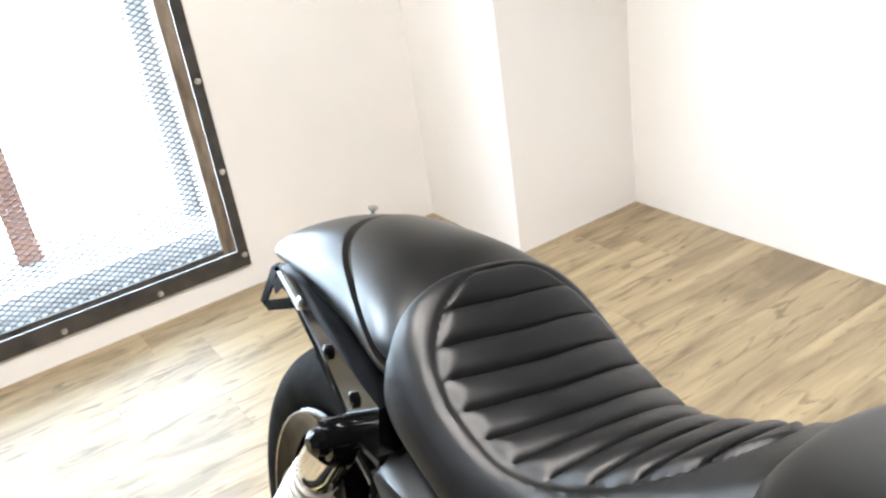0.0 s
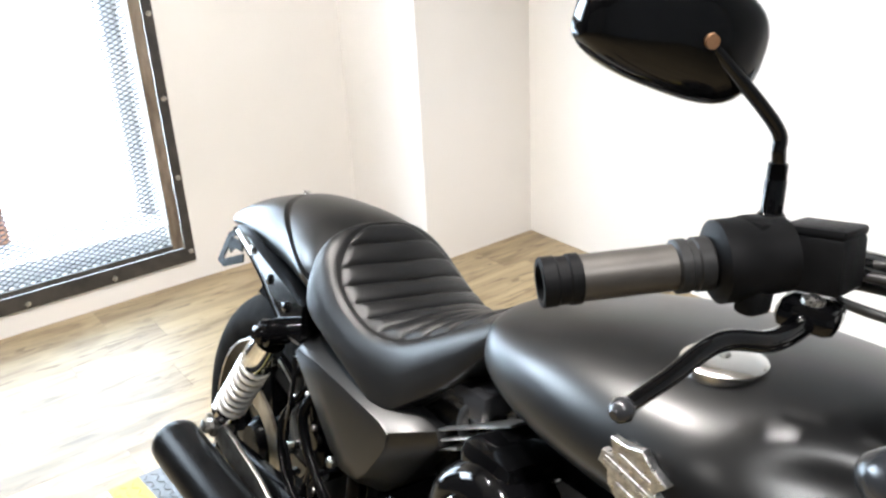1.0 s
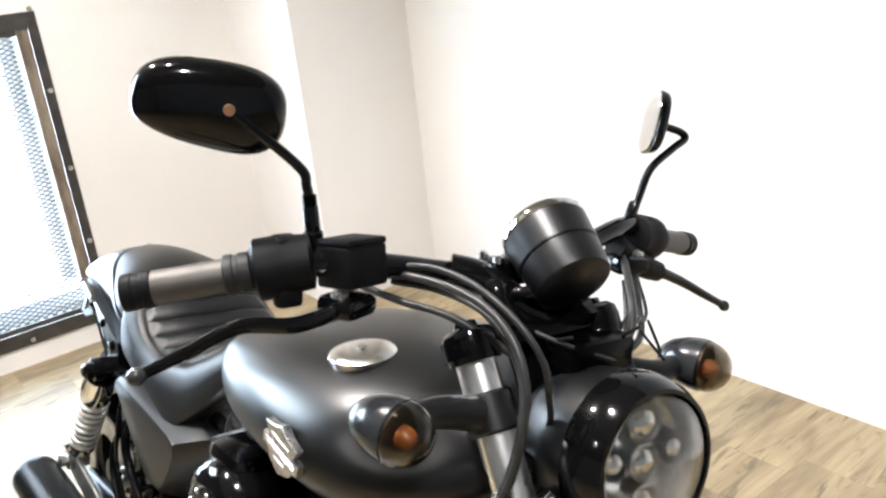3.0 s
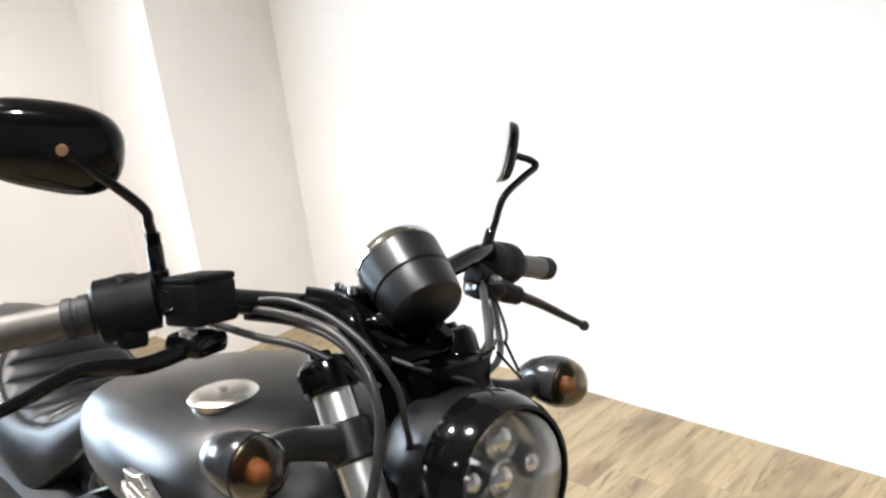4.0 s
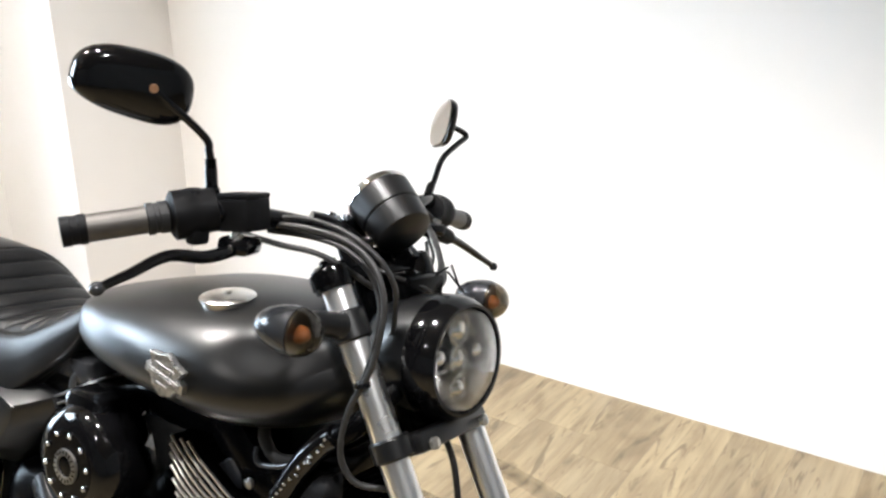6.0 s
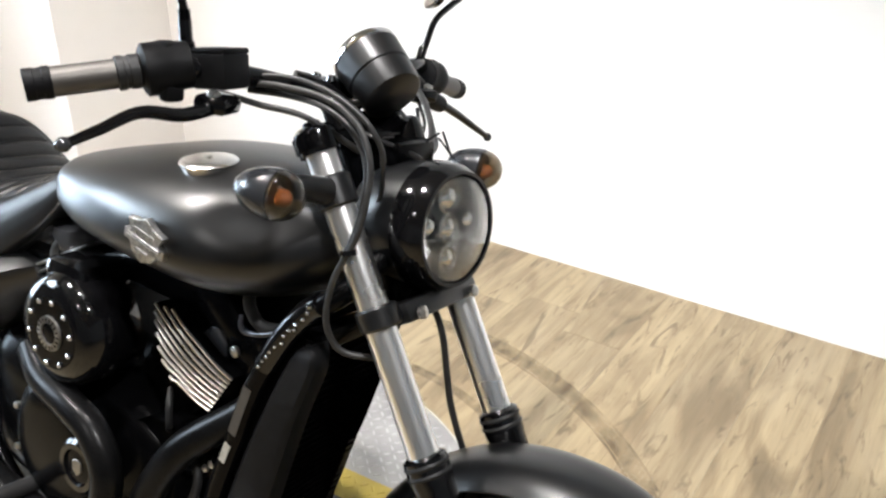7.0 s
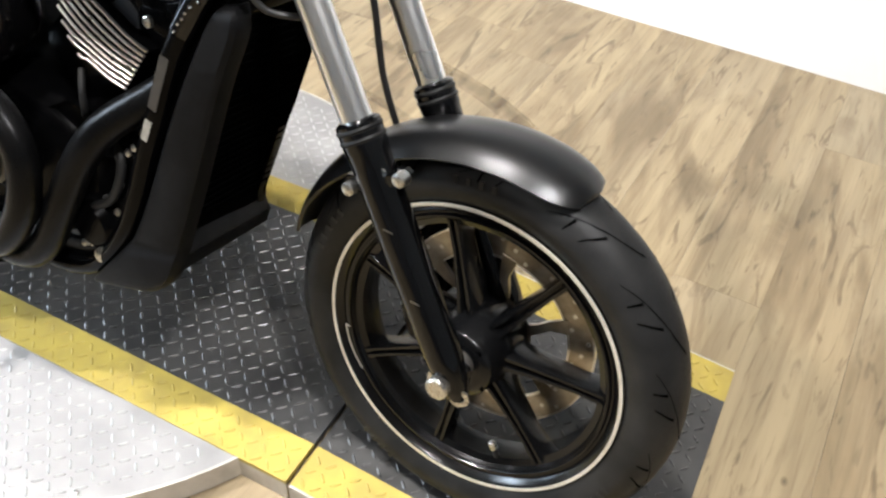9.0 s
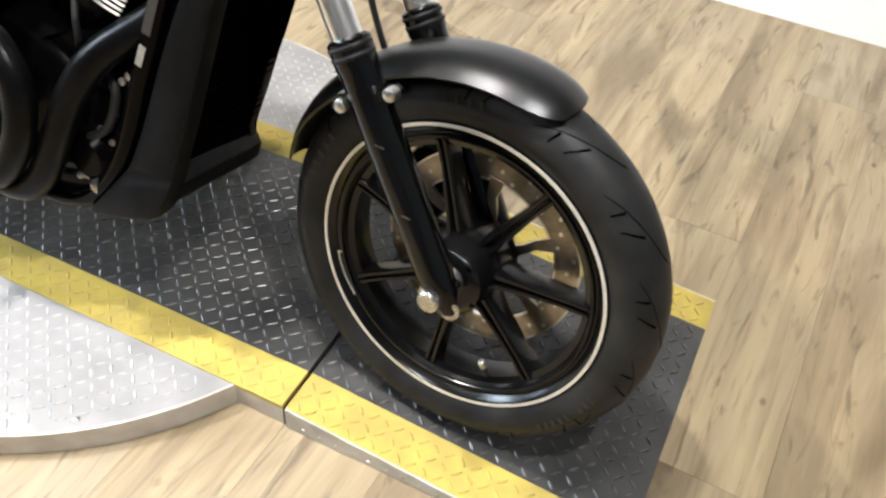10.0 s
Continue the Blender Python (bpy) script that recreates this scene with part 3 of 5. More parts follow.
def front_wheel():
    """Turned a little to the right, as the bars are."""
    A = WHEEL
    w = part("front_wheel", turned(A, (0, 1, 0), (
        (-0.036, 0.2225), (-0.041, 0.2205), (-0.0415, 0.2125), (-0.038, 0.2085), (-0.031, 0.2035), (-0.030, 0.193), (-0.024, 0.190), (-0.020, 0.181), (0.020, 0.181), (0.030, 0.191),
        (0.030, 0.2035), (0.038, 0.2085), (0.041, 0.2205), (0.036, 0.2225)), 72, hollow=True), RIMBLACK, bike, "satin black seven-spoke cast wheel with pale rim stripe")
    R, W, r0 = 0.2865, 0.099, 0.218
    part("tyre", tyre(A, R, W, r0), RUBBER, w, "black road tyre")
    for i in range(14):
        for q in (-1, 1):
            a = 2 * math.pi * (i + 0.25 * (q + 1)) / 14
            part("tread_groove", tread_cut(A, R, W, r0, a, q, 0.05, 0.45, 0.42, 0.0085), GROOVESHADE, w)
            part("tread_cut", tread_cut(A, R, W, r0, a + 0.16, q, 0.30, 0.47, 0.07, 0.008), GROOVESHADE, w)
            part("tread_notch", tread_cut(A, R, W, r0, a + 0.30, q, 0.38, 0.48, 0.02, 0.008), GROOVESHADE, w)
    for a in (-46, -43, -40, -37, -34, -28, -25, -22, 148, 152, 156, 160, 164, 90, 94, 98, 102, -110, -114, -118, -122):
        a = radians(a)
        c = A + V((0.249 * math.cos(a), -0.0492, 0.256 * math.sin(a)))
        part("sidewall_bar", box(c, (0.010, 0.0014, 0.006), 0, Matrix.Rotation(-a, 4, "Y")), SIDEWALL, w, "", False)
    part("rim_stripe", turned(A, (0, 1, 0), ((-0.0422, 0.2142), (-0.0424, 0.2185), (-0.0405, 0.2188), (-0.0405, 0.2138)), 96, hollow=True), RIMLINE, w, "pale pinstripe")
    part("rim_ridge", turned(A, (0, 1, 0), ((-0.0325, 0.2), (-0.035, 0.1985), (-0.035, 0.1955), (-0.0325, 0.194), (-0.028, 0.195), (-0.028, 0.199)), 72, hollow=True), RIMBLACK, w)
    part("hub", turned(A, (0, 1, 0), ((-0.071, 0.022), (-0.071, 0.036), (-0.069, 0.040), (-0.066, 0.047), (-0.062, 0.0505), (-0.030, 0.053), (-0.024, 0.057), (0.03, 0.057), (0.05, 0.042), (0.055, 0.03)), 40), RIMBLACK, w, "satin black hub")
    # holes are flat discs, their inner shade painted near-black
    for k in range(5):
        a = radians(72 * k + 50)
        part("hub_hole", turned(A + V((0.044 * math.cos(a), -0.0662, 0.044 * math.sin(a))), (0, -1, 0), ((0, 0.0045), (0.0012, 0.0042)), 10), GROOVESHADE, w)
    a0 = radians(5.5)
    for i in range(7):
        a = a0 + 2 * math.pi * i / 7
        bm = bmesh.new()
        d, s = V((math.cos(a), 0, math.sin(a))), V((-math.sin(a), 0, math.cos(a)))
        for q in (-1, 1):
            rings = []
            for r, hw, y0, y1, off in ((0.045, 0.0055, -0.030, 0.022, 0.0085), (0.09, 0.0042, -0.026, 0.016, 0.0062), (0.15, 0.0034, -0.024, 0.012, 0.0046), (0.188, 0.004, -0.026, 0.016, 0.0052)):
                c = A + d * r + s * q * off
                rings.append([c + s * u * hw + V((0, y, 0)) for u, y in ((-0.5, y0), (0.5, y0), (1, y0 + 0.005), (1, y1 - 0.004), (0.6, y1), (-0.6, y1), (-1, y1 - 0.004), (-1, y0 + 0.005))])
            loft(rings, bm)
        rings = []
        for r, hw in ((0.045, 0.008), (0.186, 0.005)):
            c = A + d * r
            rings.append([c + s * u * hw + V((0, y, 0)) for u, y in ((-1, -0.018), (1, -0.018), (1, 0.008), (-1, 0.008))])
        loft(rings, bm)
        part("spoke", bm, RIMBLACK, w)
    va = radians(-68)
    stem = part("valve", tube([A + V((0.186 * math.cos(va), -0.016, 0.186 * math.sin(va))), A + V((0.158 * math.cos(va), -0.022, 0.158 * math.sin(va)))], 0.0045, 10), RUBBER, w, "black valve stem")
    part("valve_cap", turned(A + V((0.165 * math.cos(va), -0.0205, 0.165 * math.sin(va))), (-math.cos(va), -0.2, -math.sin(va)), ((0, 0.0058), (0.011, 0.0055), (0.013, 0.003)), 10), STEEL, stem, "bright valve cap")
    # thin bent outline of a decal inside the rim
    for pts in ([(0.2035, 196), (0.2035, 203), (0.2025, 210), (0.200, 217)], [(0.2035, 196), (0.1965, 196.2)]):
        part("rim_decal", tube([A + V((r * math.cos(radians(a)), -0.0345, r * math.sin(radians(a)))) for r, a in pts], 0.0013, 6), RIMLINE, w, "thin pale rim decal")
    # brake disc on the far side
    disc = part("brake_disc", turned(A + V((0, 0.036, 0)), (0, 1, 0), ((0, 0.151), (0.005, 0.151), (0.005, 0.115), (0, 0.115)), 72, hollow=True), DISCSTEEL, bike, "drilled steel brake disc")
    for r in (0.1148, 0.1512):
        part("disc_rim", turned(A + V((0, 0.0352, 0)), (0, 1, 0), ((0, r - 0.0011), (0, r + 0.0011), (0.0066, r + 0.0011), (0.0066, r - 0.0011)), 72, hollow=True), BRUSHED, disc, "bright worn edge")
    for i in range(42):
        a, r = 2 * math.pi * i / 42, (0.122, 0.133, 0.143)[i % 3]
        part("drilling", turned(A + V((r * math.cos(a), 0.0352, r * math.sin(a))), (0, 1, 0), ((0, 0.0032), (0.0066, 0.0032)), 8), BRUSHED, disc, "bright drilled hole")
    for i in range(6):
        a = radians(60 * i + 20)
        d, s = V((math.cos(a), 0, math.sin(a))), V((-math.sin(a), 0, math.cos(a)))
        rings = [[A + V((0, y, 0)) + d * r + s * (off + u * hw) for u, y in ((-1, 0.034), (1, 0.034), (1, 0.040), (-1, 0.040))] for r, off, hw in ((0.045, 0.0, 0.010), (0.07, 0.006, 0.007), (0.09, 0.014, 0.007), (0.118, 0.016, 0.011))]
        part("carrier_arm", loft(rings), DISCSTEEL, disc)
    part("disc_carrier", turned(A + V((0, 0.034, 0)), (0, 1, 0), ((0, 0.06), (0.006, 0.052), (0.006, 0.035), (0, 0.035)), 40, hollow=True), DISCSTEEL, disc)
    steer = Matrix.Translation(A) @ Matrix.Rotation(radians(-2.3), 4, "Z") @ Matrix.Rotation(radians(1.5), 4, "X") @ Matrix.Scale(1.023, 4) @ Matrix.Translation(-A)
    w.matrix_basis = disc.matrix_basis = steer
    return w

front_wheel()


def fork_leg(s):
    y = FORK_Y[s]
    seal = V((-0.155 if s < 0 else -0.15, y, 0.605))
    top = seal + RAKE * 0.415
    leg = part("fork_leg", turned(seal, -RAKE, ((-0.012, 0.022), (-0.008, 0.0275), (0.022, 0.0275), (0.026, 0.0262), (0.06, 0.0255), (0.16, 0.026), (0.30, 0.025), (0.345, 0.021), (0.365, 0.012)), 28), GLOSS, bike, "gloss black lower fork leg")
    part("stanchion", turned(seal, RAKE, ((-0.05, 0.0195), (0.41, 0.0195)), 28), STANCHION, leg, "chrome fork tube")
    for h in (0.002, 0.014):
        part("dust_seal", turned(seal - RAKE * h, RAKE, ((0, 0.0275), (0.003, 0.0288), (0.006, 0.0275)), 28), RUBBER, leg)
    part("fork_cap", turned(top, RAKE, ((-0.022, 0.026), (-0.004, 0.0275), (0.006, 0.026), (0.011, 0.02), (0.0125, 0.012), (0.018, 0.011), (0.019, 0.006)), 20), GLOSS, leg, "gloss black fork cap")
    part("top_sleeve", turned(seal + RAKE * 0.325, RAKE, ((0, 0.0225), (0.003, 0.0255), (0.036, 0.0255), (0.039, 0.0225)), 24), MATTE, leg, "satin black fork sleeve")
    part("axle_lug", box((0.013, y + 0.004, 0.312), (0.052, 0.034, 0.052), 0.012), GLOSS, leg)
    if s < 0:
        n = part("axle_nut", turned((0.011, y - 0.004, 0.316), (0, -1, 0), ((0, 0.021), (0.006, 0.022), (0.01, 0.021), (0.01, 0.0155), (0.026, 0.0155), (0.029, 0.012)), 6 * 4), STEEL, leg, "bright axle nut")
        part("washer", turned((0.036, y - 0.008, 0.30), (0.2, -1, 0), ((0, 0.013), (0.003, 0.013), (0.003, 0.007), (0, 0.007)), 20, hollow=True), STEEL, leg)
        part("spacer", turned((0.0098, y + 0.02, 0.314), (0, 1, 0), ((0, 0.02), (0.018, 0.02)), 20), BRUSHED, leg)
        for h in (0.12, 0.215):
            part("leg_mark", box(seal - RAKE * h + V((0.006, -0.0256, 0.002)), (0.013, 0.0014, 0.0011), 0, Matrix.Rotation(radians(4), 4, "Y")), DULLMETAL, leg, "thin pale mark on the leg", False)
        for p in ((-0.149, -0.126, 0.536), (-0.084, -0.126, 0.572)):
            part("fender_bolt", turned(p, (0, -1, 0), ((-0.01, 0.009), (0.0, 0.009), (0.004, 0.0085), (0.006, 0.005)), 12), STEEL, leg, "zinc bolt")
        part("fender_lug", prism([(-0.16, 0.528), (-0.146, 0.528), (-0.092, 0.558), (-0.086, 0.568), (-0.094, 0.572), (-0.16, 0.546)], y - 0.014, y + 0.02, 0.003), GLOSS, leg)
    return leg


for side in (-1, 1):
    fork_leg(side)


def clamps():
    c = V((-0.247, -0.01, 0.763))
    m = Matrix.Rotation(radians(-30), 4, "Y")
    bm = box(c + V((0.012, 0, 0.004)), (0.042, 0.16, 0.026), 0.005, m)
    for s in (-1, 1):
        turned(V((c.x, FORK_Y[s], c.z)) - RAKE * 0.012, RAKE, ((0, 0.024), (0.003, 0.0265), (0.025, 0.0265), (0.028, 0.024)), 24, bm)
    low = part("lower_clamp", bm, MATTE, bike, "satin black fork yoke")
    for s in (-1, 1):
        part("pinch_bolt", turned(c + V((0.035, s * 0.06, 0.01)), (0.9, 0, 0.4), ((0, 0.008), (0.006, 0.008), (0.008, 0.004)), 10), STEEL, low)
    t = V((-0.366, -0.01, 0.953))
    bm = box(t, (0.046, 0.15, 0.016), 0.006, m)
    for s in (-1, 1):
        turned(V((t.x, FORK_Y[s], t.z)) - RAKE * 0.008, RAKE, ((0, 0.028), (0.018, 0.028)), 24, bm)
    top = part("upper_clamp", bm, CASE, bike, "gloss black top yoke")
    part("steering_stem", tube([(-0.27, 0, 0.74), (-0.405, 0, 0.97)], 0.03, 20), CASE, bike)
    for s in (-1, 1):
        part("riser", turned(t + V((-0.005, s * 0.045, 0.01)), RAKE, ((0, 0.016), (0.03, 0.015), (0.04, 0.017), (0.05, 0.013)), 20), GLOSS, top)
    return top


clamps()


def front_fender():
    rows = []
    for k in range(37):
        a = radians(69 + 97 * (k / 36 if k > 5 else (k / 6) ** 1.6 / 6))
        r = 0.319 + 0.005 * math.sin(math.pi * k / 36)
        hw = 0.068
        if k < 6:
            hw *= 0.16 + 0.84 * math.sqrt(1 - (1 - k / 6) ** 2)
            r -= 0.012 * (1 - k / 6) ** 2
        if k > 22:
            hw *= 1 - 0.62 * ((k - 22) / 14) ** 1.6
            r -= 0.010 * ((k - 22) / 14) ** 1.6
        depth = 0.027 * min(1.0, (hw / 0.068) ** 2 + 0.05)
        ring = [(r - depth * abs(t) ** 2.8, t * hw) for t in np.linspace(-1, 1, 17)]
        ring += [(r - 0.003 - depth * abs(t) ** 2.8, t * (hw - 0.003)) for t in np.linspace(1, -1, 17)]
        rows.append([AX + V((rr * math.cos(a), y, rr * math.sin(a))) for rr, y in ring])
    part("front_fender", loft(rows), MATTE, bike, "satin black front fender")


front_fender()


def caliper():
    bm = box((-0.115, 0.085, 0.37), (0.075, 0.05, 0.09), 0.012, Matrix.Rotation(radians(35), 4, "Y"))
    box((-0.09, 0.1, 0.35), (0.06, 0.03, 0.11), 0.008, Matrix.Rotation(radians(30), 4, "Y"), bm)
    c = part("brake_caliper", bm, CASE, bike, "black brake caliper")
    part("bleed_screw", tube([(-0.12, 0.07, 0.41), (-0.13, 0.06, 0.43)], 0.005, 8), COPPER, c)
    part("pad_spring", box((-0.06, 0.07, 0.34), (0.035, 0.02, 0.014), 0.004), STEEL, c)


caliper()


def headlight():
    d = V((0.989, -0.094, 0.116)).normalized()
    o = V((-0.348, 0.013, 0.850))
    h = part("headlight", turned(o, d, ((-0.012, 0.02), (-0.008, 0.045), (0.006, 0.064), (0.03, 0.0745), (0.06, 0.0785), (0.088, 0.0795), (0.09, 0.077), (0.085, 0.07), (0.03, 0.02)), 56), MATTE, bike, "satin black round headlight shell")
    part("bezel", turned(o, d, ((0.0885, 0.0795), (0.09, 0.083), (0.105, 0.0835), (0.122, 0.08), (0.134, 0.0735), (0.134, 0.0695), (0.122, 0.0672), (0.09, 0.07)), 64, hollow=True), GLOSS, h, "gloss black bezel")
    part("lens", turned(o, d, ((0.124, 0.0675), (0.133, 0.0655), (0.141, 0.05), (0.146, 0.025), (0.147, 0.0004), (0.144, 0.0004), (0.143, 0.025), (0.138, 0.05), (0.13, 0.064), (0.123, 0.0665)), 48, hollow=True), LENS, h, "clear glass lens").visible_shadow = False
    part("reflector", turned(o, d, ((0.123, 0.0668), (0.104, 0.06), (0.098, 0.03), (0.097, 0.001), (0.094, 0.001), (0.095, 0.03), (0.1, 0.062), (0.12, 0.0685)), 40, hollow=True), LAMPBOWL, h, "grey reflector bowl")
    a, b = frame_of(d)
    for i, (u, v, r) in enumerate(((0, 0.039, 0.0225), (0, -0.040, 0.019), (0, 0, 0.0195), (0.040, 0.006, 0.0165), (-0.040, 0.006, 0.0165))):
        c = o + d * 0.099 + a * u + b * v
        p = part("projector", turned(c, d, ((0, r), (0.018, r), (0.02, r * 0.86), (0.012, r * 0.8)), 28), LAMPBOWL if i < 3 else GLOSS, h, "lamp projector")
        part("projector_lens", turned(c, d, ((0.012, r * 0.8), (0.019, r * 0.62), (0.022, r * 0.3), (0.0225, r * 0.05)), 24), CHROME, h)
    part("lamp_divider", box(o + d * 0.107, (0.01, 0.12, 0.01), 0.002, Matrix.Rotation(radians(-5.4), 4, "Z")), GLOSS, h)
    for s in (-1, 1):
        part("mount_ear", box(o + V((0.02, s * 0.078, -0.01)), (0.045, 0.014, 0.03), 0.004), GLOSS, h)
    return h


headlight()


def indicator(s):
    c = V((-0.318, -0.228, 0.918)) if s < 0 else V((-0.298, 0.174, 0.907))
    d = V((1, 0.2, -0.03)).normalized()
    def small(rows):
        return [(h * 0.94, r * 0.9) for h, r in rows]
    body = [(-0.05, 0.004), (-0.047, 0.012), (-0.036, 0.022), (-0.018, 0.0295), (-0.002, 0.0325), (0.007, 0.0325), (0.008, 0.030)]
    i = part("indicator", turned(c, d, small(body), 36), SIGNAL, bike, "gunmetal bullet turn signal with smoked lens")
    outer = [(0.0076, 0.0312), (0.012, 0.0314), (0.019, 0.0295), (0.027, 0.025), (0.034, 0.0175), (0.038, 0.009), (0.0395, 0.0006)]
    part("lens", turned(c, d, small(outer + [(h - 0.0022, max(r - 0.0018, 0.0004)) for h, r in outer[::-1]]), 36, hollow=True), SMOKE, i, "smoked lens").visible_shadow = False
    part("inner_bowl", turned(c, d, small(((0.0082, 0.0292), (0.010, 0.0285), (0.009, 0.016), (0.0085, 0.004))), 28), SIGNALBOWL, i, "dull reflector")
    part("bulb_holder", turned(c + V((0, 0, -0.002)), d, ((0.009, 0.0105), (0.016, 0.0095), (0.021, 0.006), (0.023, 0.002)), 18), AMBER, i, "amber bulb")
    part("stalk", tube([c + V((-0.014, -s * 0.024, -0.002)), c + V((-0.016, -s * 0.06, -0.004)), V((-0.33, FORK_Y[s] + s * 0.02, 0.905))], (0.0125, 0.017), 16), MATTE, i, "satin black stalk")


for side in (-1, 1):
    indicator(side)


# ---- handlebar and controls ----
def handlebar():
    half = [(-0.515, 0.355, 1.004), (-0.475, 0.285, 1.02), (-0.452, 0.21, 1.03), (-0.44, 0.14, 1.02), (-0.43, 0.07, 1.008), (-0.425, 0, 1.003)]
    pts = [V(p) for p in half] + [mirrored(p, -1) for p in half[-2::-1]]
    h = part("handlebar", tube(pts, 0.0125, 16), GLOSS, bike, "gloss black handlebar")
    for s in (-1, 1):
        a, b = (V((-0.529, -0.377, 1.002)), V((-0.474, -0.285, 1.024))) if s < 0 else (V((-0.492, 0.41, 0.981)), V((-0.466, 0.29, 1.005)))
        d = (a - b).normalized()
        L = (a - b).length
        g = part("grip", turned(b, d, ((0.018, 0.0145), (0.019, 0.0157), (L - 0.026, 0.0157), (L - 0.025, 0.0145)), 28), GRIPGREY, bike, "grey handgrip")
        part("grip_collar", turned(b, d, ((-0.006, 0.016), (-0.004, 0.0185), (0.005, 0.0185), (0.006, 0.0172), (0.010, 0.0172), (0.011, 0.0185), (0.018, 0.0185), (0.0195, 0.016)), 28), RUBBER, g, "black rubber collar")
        part("grip_end", turned(b, d, ((L - 0.027, 0.0158), (L - 0.026, 0.0172), (L - 0.019, 0.0172), (L - 0.018, 0.0162), (L - 0.011, 0.0162), (L - 0.01, 0.0170), (L - 0.001, 0.0170), (L, 0.0160), (L, 0.0125), (L - 0.012, 0.0115), (L - 0.012, 0.001)), 28), PLASTIC, g, "black rubber end cap")
        k = b - d * 0.036
        sw = part("switch_housing", turned(k, d, ((-0.024, 0.018), (-0.022, 0.0255), (0.004, 0.027), (0.008, 0.0285), (0.026, 0.0285), (0.03, 0.022)), 28), PLASTIC, bike, "black switch housing")
        part("throttle_boss", box(k + V((-0.002, 0, 0.0215)), (0.026, 0.026, 0.012), 0.0055), PLASTIC, sw)
        part("switch_foot", box(k + V((0.01, s * 0.004, -0.026)), (0.016, 0.026, 0.02), 0.005), PLASTIC, sw)
        part("switch_button", box(k + V((-0.029, 0, 0.004)), (0.008, 0.016, 0.012), 0.003), RUBBER, sw)
        if s < 0:
            q, mid, mid2, tip = V((-0.442, -0.215, 0.997)), V((-0.424, -0.262, 0.985)), V((-0.431, -0.312, 0.989)), V((-0.426, -0.403, 0.964))
        else:
            q, mid, mid2, tip = V((-0.435, 0.205, 0.995)), V((-0.43, 0.235, 0.982)), V((-0.425, 0.30, 0.958)), V((-0.407, 0.388, 0.915))
        perch = part("lever_perch", box(q + V((0.008, -s * 0.012, -0.004)), (0.042, 0.046, 0.022), 0.008, Matrix.Rotation(s * radians(-20), 4, "Z")), GLOSS, bike, "black lever perch")
        lever = part("lever", tube([q + V((0.012, -s * 0.008, -0.006)), mid, mid2, mid2.lerp(tip, 0.55), tip], (0.0088, 0.0048), 12), GLOSS, bike, "black control lever")
        part("lever_ball", turned(tip, tip - mid2, ((-0.0065, 0.004), (-0.005, 0.0062), (0.0, 0.0078), (0.005, 0.0062), (0.0078, 0.003)), 18), SIGNAL, lever)
        part("pivot_bolt", turned(q + V((0.014, 0, 0.006)), (0, 0, 1), ((0, 0.008), (0.004, 0.008), (0.006, 0.004)), 12), STEEL, perch)
    turn = Matrix.Rotation(radians(10), 4, "Z") @ Matrix.Rotation(radians(-7), 4, "Y")
    m = part("brake_reservoir", box((-0.440, -0.195, 1.029), (0.046, 0.05, 0.04), 0.004, turn), PLASTIC, bike, "square black brake reservoir")
    part("reservoir_lid", box((-0.4428, -0.195, 1.0510), (0.0455, 0.0495, 0.007), 0.0025, turn), PLASTIC, m, "black lid")
    part("clutch_perch", tube([(-0.44, 0.185, 1.008), (-0.432, 0.225, 0.985), (-0.43, 0.262, 0.972)], (0.017, 0.013), 14), PLASTIC, h, "black clutch perch")
    part("bar_clamp", box((-0.425, 0, 1.006), (0.036, 0.085, 0.03), 0.008), GLOSS, h, "gloss black bar clamp")
    for x, y in ((-0.437, -0.033), (-0.413, -0.033), (-0.437, 0.033), (-0.413, 0.033)):
        part("clamp_bolt", turned((x, y, 1.019), (0, 0, 1), ((0, 0.006), (0.006, 0.006), (0.008, 0.003)), 12), CHROME, h)
    return h


handlebar()


def mirror_stem(ball, base, knee):
    """A mirror on its bent stem."""
    n = part("mirror_stem", tube([base, base + (knee - base) * 0.55, knee - V((0, 0, 0.012)), knee + (ball - knee) * 0.12, ball], 0.0049, 12, n=10), GLOSS, bike, "bent black mirror stem")
    part("stem_nut", turned(base, knee - base, ((-0.012, 0.0095), (0.006, 0.0095), (0.008, 0.0075), (0.03, 0.0075), (0.034, 0.006)), 12), GLOSS, n)
    part("stem_sleeve", turned(base + (knee - base) * 0.48, knee - base, ((0, 0.0068), (0.012, 0.0068)), 12), CASE, n)
    return n


def shell(c, out, up, hw, hh, depth, cut=0.0):
    """A rounded mirror housing: out points away from the glass."""
    side = up.cross(out).normalized()
    rows = []
    for t, k in ((0.0, 0.965), (0.05, 1.0), (0.3, 0.99), (0.58, 0.955), (0.72, 0.89), (0.84, 0.74), (0.94, 0.46), (1.0, 0.12)):
        ring = []
        for i in range(40):
            a = 2 * math.pi * i / 40
            ca, sa = math.cos(a), math.sin(a)
            u = hw * math.copysign(abs(ca) ** 0.72, ca)
            v = hh * math.copysign(abs(sa) ** 0.78, sa)
            v *= 1 - 0.5 * cut * (u / hw) if v > 0 else 1 - 0.6 * cut + 1.9 * cut * (u / hw)
            ring.append(c + side * u * k + up * v * k + out * depth * t)
        rows.append(ring)
    return rows


